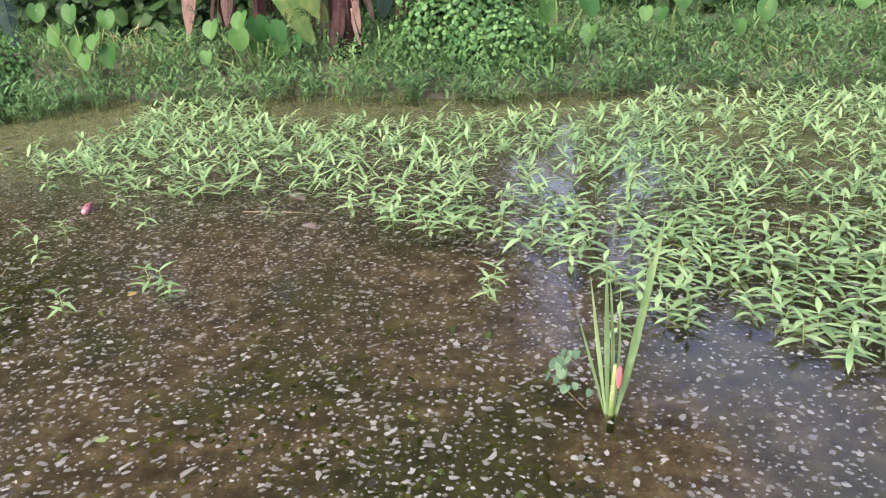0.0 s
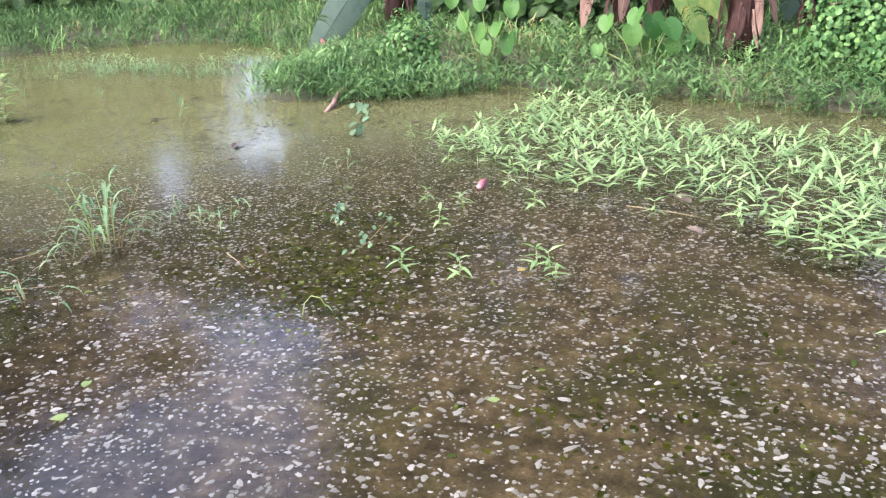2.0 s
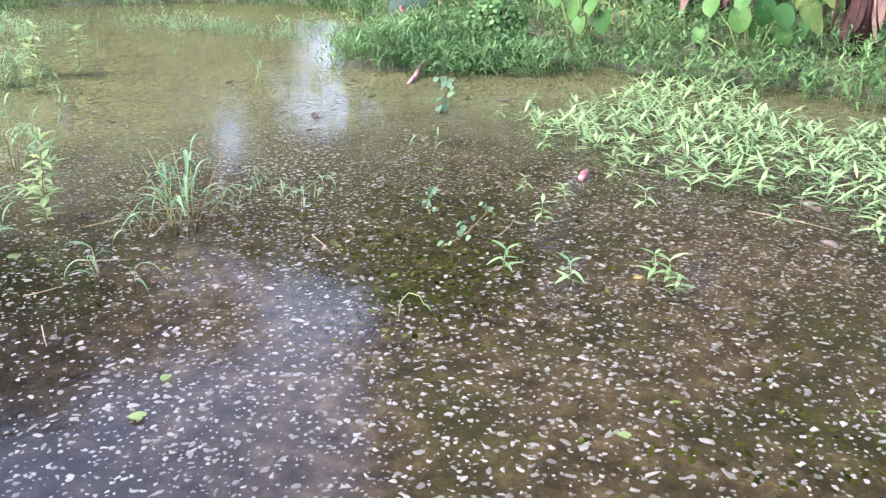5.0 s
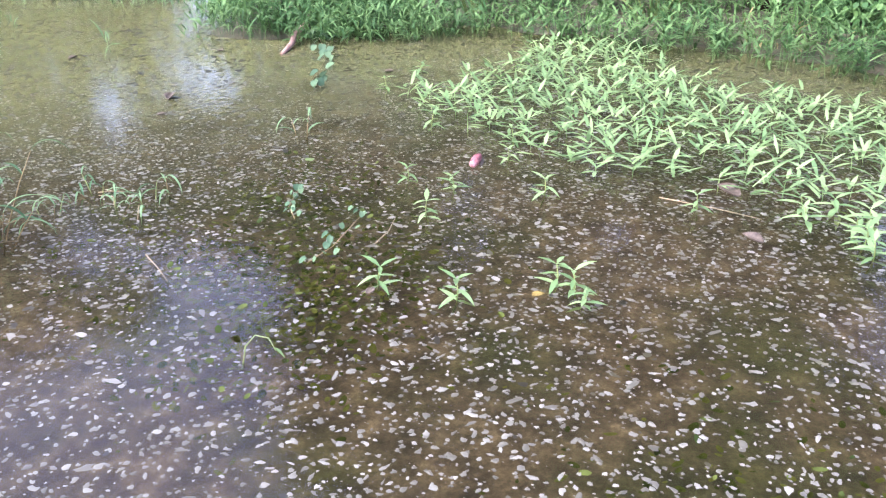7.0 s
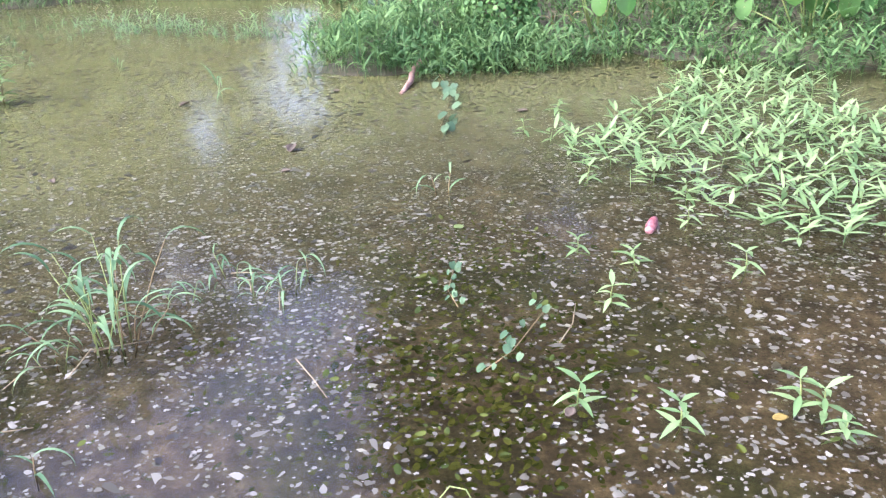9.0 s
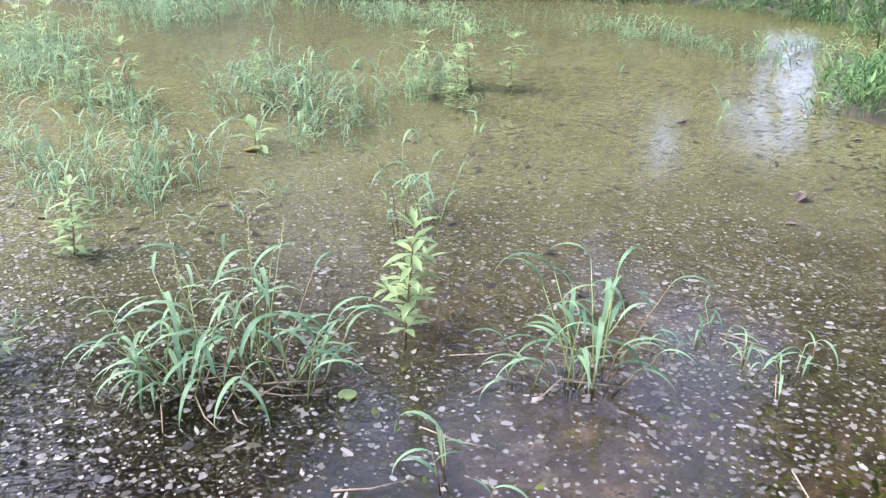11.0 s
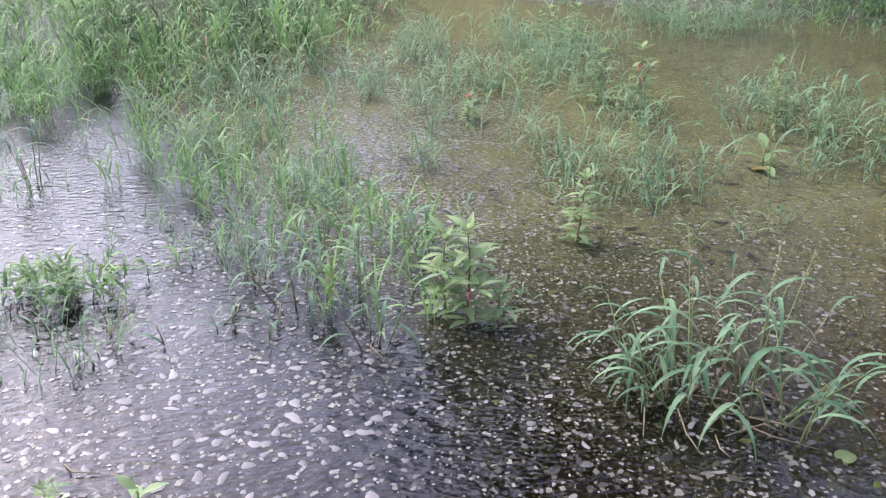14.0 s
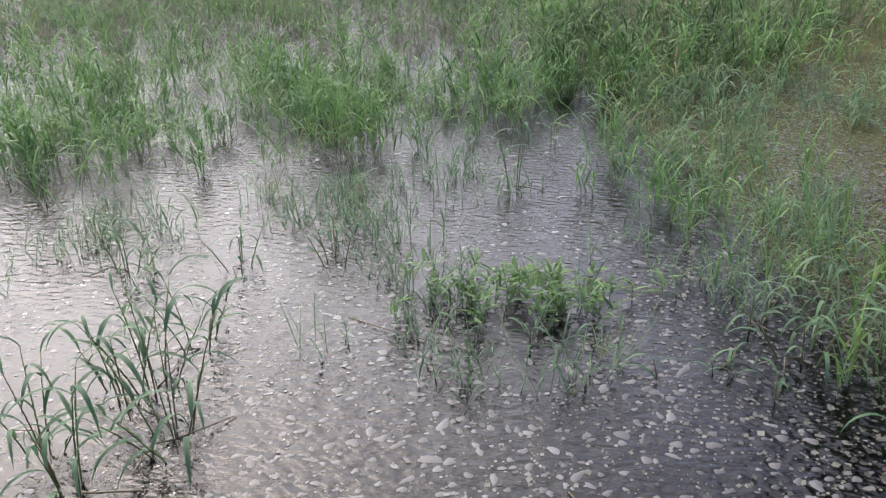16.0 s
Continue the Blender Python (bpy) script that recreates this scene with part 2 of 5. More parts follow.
    far.inputs["To Min"].default_value, far.inputs["To Max"].default_value = -0.22, 0.09
    links.new(dist.outputs["Value"], far.inputs["Value"])
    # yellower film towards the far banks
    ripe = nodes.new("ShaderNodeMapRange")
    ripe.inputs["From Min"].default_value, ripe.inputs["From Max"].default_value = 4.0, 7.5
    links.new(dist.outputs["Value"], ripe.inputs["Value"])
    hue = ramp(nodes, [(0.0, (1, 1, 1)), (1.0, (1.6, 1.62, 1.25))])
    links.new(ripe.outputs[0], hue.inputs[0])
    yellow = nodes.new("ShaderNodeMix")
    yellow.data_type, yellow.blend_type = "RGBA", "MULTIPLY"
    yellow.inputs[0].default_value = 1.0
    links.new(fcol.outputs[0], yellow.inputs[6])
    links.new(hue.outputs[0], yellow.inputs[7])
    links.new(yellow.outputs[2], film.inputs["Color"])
    # open, film-free water to the south-west
    sepx = nodes.new("ShaderNodeSeparateXYZ")
    links.new(pos, sepx.inputs[0])
    south = nodes.new("ShaderNodeMapRange")
    west = nodes.new("ShaderNodeMath")
    west.operation = "ADD"
    west.inputs[1].default_value = 2.5
    links.new(sepx.outputs["X"], west.inputs[0])
    west2 = nodes.new("ShaderNodeMath")
    west2.operation = "MINIMUM"
    west2.inputs[1].default_value = 0.0
    links.new(west.outputs[0], west2.inputs[0])
    shore = nodes.new("ShaderNodeMath")
    shore.operation = "MULTIPLY_ADD"
    shore.inputs[1].default_value = -0.42
    links.new(west2.outputs[0], shore.inputs[0])
    links.new(sepx.outputs["Y"], shore.inputs[2])
    south.inputs["From Min"].default_value, south.inputs["From Max"].default_value = 0.5, -0.6
    south.inputs["To Min"].default_value, south.inputs["To Max"].default_value = 0.0, 0.6
    links.new(shore.outputs[0], south.inputs["Value"])
    sub = nodes.new("ShaderNodeMath")
    sub.operation = "SUBTRACT"
    links.new(far.outputs[0], sub.inputs[0])
    links.new(south.outputs[0], sub.inputs[1])
    # deeper, murkier water there
    murk = nodes.new("ShaderNodeMapRange")
    murk.inputs["From Min"].default_value, murk.inputs["From Max"].default_value = 1.1, -0.6
    slant = nodes.new("ShaderNodeMath")
    slant.operation = "MULTIPLY_ADD"
    slant.inputs[1].default_value = 0.45
    links.new(sepx.outputs["X"], slant.inputs[0])
    links.new(sepx.outputs["Y"], slant.inputs[2])
    links.new(slant.outputs[0], murk.inputs["Value"])
    tint = ramp(nodes, [(0.0, (0.86, 0.79, 0.67)), (1.0, (0.17, 0.15, 0.145))])
    links.new(murk.outputs[0], tint.inputs[0])
    links.new(tint.outputs[0], clear.inputs["Color"])
    n4a = noise_tex(nodes, links, 2.2, 5.0, 0.6, pos)
    n4b = noise_tex(nodes, links, 85.0, 3.0, 0.6, pos)
    n4 = nodes.new("ShaderNodeMix")
    n4.inputs[0].default_value = 0.82
    links.new(n4a.outputs["Fac"], n4.inputs[2])
    links.new(n4b.outputs["Fac"], n4.inputs[3])
    sm = nodes.new("ShaderNodeMath")
    sm.operation = "ADD"
    links.new(n4.outputs[0], sm.inputs[0])
    links.new(sub.outputs[0], sm.inputs[1])
    cov = ramp(nodes, [(0.43, (0, 0, 0)), (0.62, (0.9, 0.9, 0.9))])
    links.new(sm.outputs[0], cov.inputs[0])
    wet = nodes.new("ShaderNodeMixShader")
    links.new(fr.outputs[0], wet.inputs[0])
    links.new(clear.outputs[0], wet.inputs[1])
    links.new(gloss.outputs[0], wet.inputs[2])
    top = nodes.new("ShaderNodeMixShader")
    links.new(cov.outputs[0], top.inputs[0])
    links.new(wet.outputs[0], top.inputs[1])
    sheen = nodes.new("ShaderNodeBsdfGlossy")
    sheen.inputs["Roughness"].default_value = 0.06
    links.new(bump.outputs[0], sheen.inputs["Normal"])
    half = nodes.new("ShaderNodeMath")
    half.operation = "MULTIPLY"
    # thick matted scum in the western shallows reflects little
    mat_x = nodes.new("ShaderNodeMapRange")
    mat_x.inputs["From Min"].default_value, mat_x.inputs["From Max"].default_value = -2.9, -4.0
    links.new(sepx.outputs["X"], mat_x.inputs["Value"])
    mat_y = nodes.new("ShaderNodeMapRange")
    mat_y.inputs["From Min"].default_value, mat_y.inputs["From Max"].default_value = 2.8, 1.6
    mat_y.inputs["To Min"].default_value, mat_y.inputs["To Max"].default_value = 0.0, 0.72
    links.new(sepx.outputs["Y"], mat_y.inputs["Value"])
    matted = nodes.new("ShaderNodeMath")
    matted.operation = "MULTIPLY"
    links.new(mat_x.outputs[0], matted.inputs[0])
    links.new(mat_y.outputs[0], matted.inputs[1])
    left = nodes.new("ShaderNodeMath")
    left.operation = "SUBTRACT"
    left.inputs[0].default_value = 0.8
    links.new(matted.outputs[0], left.inputs[1])
    links.new(left.outputs[0], half.inputs[1])
    links.new(fr.outputs[0], half.inputs[0])
    damp = nodes.new("ShaderNodeMixShader")
    links.new(half.outputs[0], damp.inputs[0])
    links.new(film.outputs[0], damp.inputs[1])
    links.new(sheen.outputs[0], damp.inputs[2])
    links.new(damp.outputs[0], top.inputs[2])
    links.new(top.outputs[0], nodes["Material Output"].inputs["Surface"])
    return m


ALGAE = leaf_material("algae", (0.0224, 0.0353, 0.0069), (0.0688, 0.086, 0.0198), island=True, rough=0.7)
ALGAELEAF = leaf_material("floating_leaf", (0.0688, 0.1118, 0.043), (0.129, 0.172, 0.0688))
STRAWS = [(-2.18, 1.2, -2.03, 1.36), (-2.25, 1.06, -2.04, 1.05), (-2.0, 1.78, -1.9, 1.98), (-1.66, 1.18, -1.58, 1.36), (-0.32, 2.5, -0.34, 2.75), (-1.42, 1.05, -1.28, 0.95), (-1.75, 1.5, -1.55, 1.6),
          (-2.85, -1.6, -2.75, -1.1), (-2.15, -0.6, -2.1, -0.5), (-3.45, -0.9, -3.4, -0.5), (-2.12, 1.12, -2.02, 1.12), (0.6, 3.3, 1.0, 3.2), (-1.05, 2.15, -0.85, 2.0)]
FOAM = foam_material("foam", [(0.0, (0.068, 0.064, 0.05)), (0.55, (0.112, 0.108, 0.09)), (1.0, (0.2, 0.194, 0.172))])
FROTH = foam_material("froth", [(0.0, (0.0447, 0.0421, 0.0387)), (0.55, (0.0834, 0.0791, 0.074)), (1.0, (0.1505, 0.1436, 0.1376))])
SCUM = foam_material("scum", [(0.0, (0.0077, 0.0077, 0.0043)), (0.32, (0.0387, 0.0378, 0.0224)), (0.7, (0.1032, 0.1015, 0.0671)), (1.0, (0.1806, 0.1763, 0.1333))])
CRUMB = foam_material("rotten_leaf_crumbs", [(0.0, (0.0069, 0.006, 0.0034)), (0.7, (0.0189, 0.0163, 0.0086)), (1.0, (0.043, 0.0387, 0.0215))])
BED, WATER = bed_material(), water_material()


# ---- geometry helpers ----
def mesh_of(name, verts, faces, mat, smooth=True):
    me = bpy.data.meshes.new(name)
    me.from_pydata([tuple(v) for v in verts], [], [tuple(f) for f in faces])
    me.materials.append(mat)
    if smooth:
        me.polygons.foreach_set("use_smooth", [True] * len(me.polygons))
    me.update()
    return me


def part(name, me, parent, m=None, label=""):
    ob = new(name, me)
    ob.parent = parent
    if m is not None:
        ob.matrix_basis = m
    return tagged(ob, label)


class Heap:
    """Collects ribbons and leaves of one stuff into a single mesh."""

    def __init__(self):
        self.v, self.f, self.n = [], [], 0

    def push(self, verts, faces):
        verts = np.asarray(verts, float).reshape(-1, 3)
        self.v.append(verts)
        self.f.append(np.asarray(faces) + self.n)
        self.n += len(verts)

    def ribbons(self, base, head, length, width, lean, droop, segs=4, peak=0.35, twist=None):
        """Blades: base (n,3), heading, length, width, first lean from upright and added droop, in radians."""
        n = len(base)
        s = np.linspace(0, 1, segs + 1)
        th = lean[:, None] + droop[:, None] * s[None, :]
        dl = length[:, None] / segs
        mid = (th[:, 1:] + th[:, :-1]) / 2
        out = np.concatenate([np.zeros((n, 1)), np.cumsum(np.sin(mid) * dl, 1)], 1)
        up = np.concatenate([np.zeros((n, 1)), np.cumsum(np.cos(mid) * dl, 1)], 1)
        c = np.stack([base[:, 0:1] + out * np.cos(head)[:, None], base[:, 1:2] + out * np.sin(head)[:, None], base[:, 2:3] + up], 2)
        prof = np.where(s < peak, 0.45 + 0.55 * s / peak, np.clip(1 - (np.maximum(s - peak, 0) / (1 - peak)) ** 1.7, 0.03, 1))
        tw = np.zeros(n) if twist is None else twist
        side = np.stack([-np.sin(head) * np.cos(tw), np.cos(head) * np.cos(tw), np.sin(tw)], 1)
        half = (width[:, None] * prof[None, :] / 2)[:, :, None] * side[:, None, :]
        verts = np.stack([c - half, c + half], 2).reshape(-1, 3)
        k = (segs + 1) * 2
        one = np.array([[2 * i, 2 * i + 1, 2 * i + 3, 2 * i + 2] for i in range(segs)])
        faces = (one[None] + (np.arange(n) * k)[:, None, None]).reshape(-1, 4)
        self.push(verts, faces)

    def leaves(self, base, normal, tip, size, outline):
        """Flat-ish leaves of an outline, each with a normal and a direction for its tip."""
        n, k = len(base), len(outline)
        normal = normal / np.linalg.norm(normal, axis=1, keepdims=True)
        tip = tip - (tip * normal).sum(1, keepdims=True) * normal
        tip = tip / np.maximum(np.linalg.norm(tip, axis=1, keepdims=True), 1e-6)
        side = np.cross(tip, normal)
        o = np.asarray(outline)
        z = -0.25 * np.abs(o[:, 0]) - 0.12 * o[:, 1] ** 2
        verts = base[:, None] + size[:, None, None] * (o[None, :, 0:1] * side[:, None] + o[None, :, 1:2] * tip[:, None] + z[None, :, None] * normal[:, None])
        verts = np.concatenate([base[:, None], verts], 1).reshape(-1, 3)
        one = np.array([[0, 1 + i, 1 + (i + 1) % k] for i in range(k)])
        faces = (one[None] + (np.arange(n) * (k + 1))[:, None, None]).reshape(-1, 3)
        self.push(verts, faces)

    def mesh(self, name, mat):
        me = bpy.data.meshes.new(name)
        v = np.concatenate(self.v)
        me.vertices.add(len(v))
        me.vertices.foreach_set("co", v.ravel())
        idx = np.concatenate([f.ravel() for f in self.f])
        size = np.concatenate([np.full(len(f), f.shape[1]) for f in self.f])
        me.loops.add(len(idx))
        me.loops.foreach_set("vertex_index", idx.astype(np.int32))
        me.polygons.add(len(size))
        me.polygons.foreach_set("loop_start", np.concatenate([[0], np.cumsum(size)[:-1]]).astype(np.int32))
        me.polygons.foreach_set("use_smooth", np.ones(len(size), bool))
        me.materials.append(mat)
        me.update(calc_edges=True)
        return me


def tube(points, radii, sides=6):
    """A round limb along points."""
    verts, faces = [], []
    pts = [Vector(p) for p in points]
    for i, p in enumerate(pts):
        d = (pts[min(i + 1, len(pts) - 1)] - pts[max(i - 1, 0)]).normalized()
        u = d.cross(Vector((0.31, 0.87, 0.38))).normalized()
        w = d.cross(u)
        for k in range(sides):
            ang = 2 * math.pi * k / sides
            verts.append(p + radii[i] * (math.cos(ang) * u + math.sin(ang) * w))
    for i in range(len(pts) - 1):
        for k in range(sides):
            faces.append((i * sides + k, i * sides + (k + 1) % sides, (i + 1) * sides + (k + 1) % sides, (i + 1) * sides + k))
    faces.append(tuple(range(sides))[::-1])
    faces.append(tuple((len(pts) - 1) * sides + k for k in range(sides)))
    return verts, faces


def leaf_mesh(name, length, width, mat, droop=0.6, peak=0.35, segs=6, fold=0.25, base=0.15):
    """A pointed leaf along +x with a keeled midrib, bowing down to its tip."""
    verts, faces = [], []
    x = z = 0.0
    for i in range(segs + 1):
        s = i / segs
        w = width / 2 * (base + (1 - base) * s / peak if s < peak else max(0.02, 1 - ((s - peak) / (1 - peak)) ** 1.6))
        if i:
            th = droop * (s - 0.5 / segs)
            x += length / segs * math.cos(th)
            z -= length / segs * math.sin(th)
        verts += [(x, -w, z + fold * w), (x, 0, z), (x, w, z + fold * w)]
    for i in range(segs):
        for k in (0, 1):
            faces.append((3 * i + k, 3 * i + 3 + k, 3 * i + 4 + k, 3 * i + 1 + k))
    return mesh_of(name, verts, faces, mat)


HEART_HALF = [(0.0, -0.27), (0.13, -0.42), (0.32, -0.44), (0.48, -0.3), (0.57, -0.04), (0.56, 0.24), (0.46, 0.52), (0.26, 0.73)]
HEART = HEART_HALF + [(0.0, 0.86)] + [(-x, y) for x, y in HEART_HALF[:0:-1]]
OVAL = [(0.3 * math.sin(2 * math.pi * k / 8), 0.5 - 0.5 * math.cos(2 * math.pi * k / 8)) for k in range(8)]
OVAL_PLAIN = [(0.3 * math.sin(math.pi * k / 3), 0.5 - 0.5 * math.cos(math.pi * k / 3)) for k in range(6)]


# ---- the ground ----
POND = [(7.5, 4.6), (4.8, 5.3), (3.4, 5.7), (2.1, 5.6), (1.2, 5.8), (0.1, 5.95), (-0.9, 6.15), (-1.6, 5.7), (-2.3, 5.25), (-2.9, 5.4), (-3.2, 6.2),
        (-3.6, 7.6), (-4.6, 8.2), (-6.4, 8.1), (-7.9, 6.9), (-9.2, 4.6), (-11.8, 1.4), (-15, -2), (-17, -9), (-12, -15), (-4, -12), (-1.2, -4),
        (0.0, -2.2), (2.2, -2.4), (6, -2.5), (8.5, 1.0)]


def pond_distance(x, y):
    """Metres outside the pond's edge (negative over the water)."""
    x, y = np.asarray(x, float), np.asarray(y, float)
    p = np.array(POND)
    q = np.roll(p, -1, 0)
    d = np.full(x.shape, 1e9)
    inside = np.zeros(x.shape, bool)
    for (ax, ay), (bx, by) in zip(p, q):
        ex, ey = bx - ax, by - ay
        t = np.clip(((x - ax) * ex + (y - ay) * ey) / (ex * ex + ey * ey), 0, 1)
        d = np.minimum(d, np.hypot(x - ax - t * ex, y - ay - t * ey))
        cross = (ay > y) != (by > y)
        with np.errstate(divide="ignore", invalid="ignore"):
            inside ^= cross & (x < (bx - ax) * (y - ay) / (by - ay if by != ay else 1e-9) + ax)
    return np.where(inside, -d, d)


def ground_height(x, y):
    d = pond_distance(x, y)
    x, y = np.asarray(x, float), np.asarray(y, float)
    d = d + 0.1 * np.sin(3.1 * x + 1.7 * y) + 0.07 * np.sin(7.3 * x - 4.1 * y)
    wave = 0.035 * np.sin(1.7 * x + 0.6 * y) * np.cos(1.3 * y - 0.8 * x) + 0.015 * np.sin(5.1 * x) * np.sin(4.3 * y)
    t = np.clip((d + 0.25) / 1.4, 0, 1)
    rise = t * t * (3 - 2 * t) * 0.17
    deep = -0.05 - 0.05 * np.clip(-d / 2.0, 0, 1)
    return np.where(d < -0.25, deep, deep * (1 - t) + rise) + wave * np.clip((d + 0.6) / 1.2, 0.12, 1) + 0.012 * np.clip(d - 2, 0, 40)


u = np.linspace(-1, 1, 231)
axis = np.sign(u) * np.where(np.abs(u) < 0.8, np.abs(u) * 20, 16 + 780 * ((np.abs(u) - 0.8) / 0.2) ** 3)
gx, gy = np.meshgrid(axis - 2, axis + 1, indexing="ij")
gz = ground_height(gx, gy)
k = len(axis)
gv = np.stack([gx, gy, gz], 2).reshape(-1, 3)
ii = (np.arange(k - 1)[:, None] * k + np.arange(k - 1)[None]).ravel()
h = Heap()
h.push(gv, np.stack([ii, ii + k, ii + k + 1, ii + 1], 1))
tagged(new("ground", h.mesh("ground", BED)), "dark muddy ground, flooded in a wide shallow pond", "ground", kind="structure")
cx, cy = -3.0, 0.5
wide = [(cx + (x - cx) * 1.12, cy + (y - cy) * 1.12, 0.0) for x, y in POND]
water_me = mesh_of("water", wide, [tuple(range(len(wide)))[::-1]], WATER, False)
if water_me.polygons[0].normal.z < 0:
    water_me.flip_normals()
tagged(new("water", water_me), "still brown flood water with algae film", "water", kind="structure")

rng = np.random.default_rng(5)


def scatter(count, x0, x1, y0, y1, keep):
    """Random places in a rectangle where keep(x, y) says a chance."""
    x, y = rng.uniform(x0, x1, count), rng.uniform(y0, y1, count)
    ok = rng.uniform(0, 1, count) < keep(x, y)
    return x[ok], y[ok]


def lumps(x, y, scale, seed=0.0):
    """Smooth patches between 0 and 1."""
    a = np.sin(x * scale + seed) * np.cos(y * scale * 1.13 - seed * 1.7) + 0.6 * np.sin(x * scale * 2.3 - y * scale * 1.9 + seed * 3.1)
    b = 0.4 * np.sin(x * scale * 4.7 + y * scale * 3.9 + seed)
    return np.clip(0.5 + 0.32 * (a + b), 0, 1)


# ---- foam on the water ----
def in_polygon(x, y, poly):
    inside = np.zeros(np.shape(x), bool)
    for (ax, ay), (bx, by) in zip(poly, poly[1:] + poly[:1]):
        cross = (ay > y) != (by > y)
        inside ^= cross & (x < (bx - ax) * (y - ay) / (by - ay if by != ay else 1e-9) + ax)
    return inside


def spaced(step, x0, x1, y0, y1, keep):
    """Places on a shaken grid, so that they keep apart, where keep(x, y) says a chance."""
    gx1, gy1 = np.meshgrid(np.arange(x0, x1, step), np.arange(y0, y1, step), indexing="ij")
    gx1 = gx1 + 0.5 * step * (np.arange(gx1.shape[1]) % 2)[None]
    x, y = gx1.ravel() + rng.uniform(-0.46, 0.46, gx1.size) * step, gy1.ravel() + rng.uniform(-0.46, 0.46, gx1.size) * step
    ok = rng.uniform(0, 1, len(x)) < keep(x, y)
    return x[ok], y[ok]


def flecks(hp, x, y, mean, most=0.01, spread=0.3, dome=0.07, sides=8, rough=0.28):
    """Rounded, slightly lobed flecks with a low domed crest; a few are drawn out long."""
    n = len(x)
    sides = sides if dome else 7
    size = np.exp(rng.normal(np.log(mean), spread, n)).clip(0.0022, most)
    ang = 2 * math.pi * np.arange(sides) / sides
    ph = rng.uniform(0, 6.28, (n, 3))
    rad = size[:, None] * (1 + 0.17 * np.sin(2 * ang + ph[:, :1]) + 0.14 * np.sin(3 * ang + ph[:, 1:2]) + rough * rng.uniform(-1, 1, (n, sides)))
    long, turn = np.where(rng.uniform(0, 1, n) < 0.1, rng.uniform(1.7, 2.7, n), rng.uniform(1.0, 1.5, n)), rng.uniform(0, math.pi, n)
    px, py = rad * np.cos(ang) * long[:, None], rad * np.sin(ang)
    rx, ry = px * np.cos(turn)[:, None] - py * np.sin(turn)[:, None], px * np.sin(turn)[:, None] + py * np.cos(turn)[:, None]
    ring = np.stack([x[:, None] + rx, y[:, None] + ry, np.full((n, sides), 0.0006)], 2)
    if not dome:
        ring[:, :, 2] = 0.0016
        hp.push(ring.reshape(-1, 3), np.arange(n * sides).reshape(n, sides))
        return
    inner = np.stack([x[:, None] + 0.62 * rx, y[:, None] + 0.62 * ry, np.broadcast_to((0.0008 + size * dome)[:, None], (n, sides))], 2)
    verts = np.concatenate([ring, inner], 1).reshape(-1, 3)
    one = np.array([[i, (i + 1) % sides, sides + (i + 1) % sides, sides + i] for i in range(sides)])
    step = (np.arange(n) * 2 * sides)[:, None, None]
    hp.push(verts, (one[None] + step).reshape(-1, 4))
    hp.f.append((np.arange(sides, 2 * sides)[None] + (np.arange(n) * 2 * sides)[:, None]) + hp.n - len(verts))


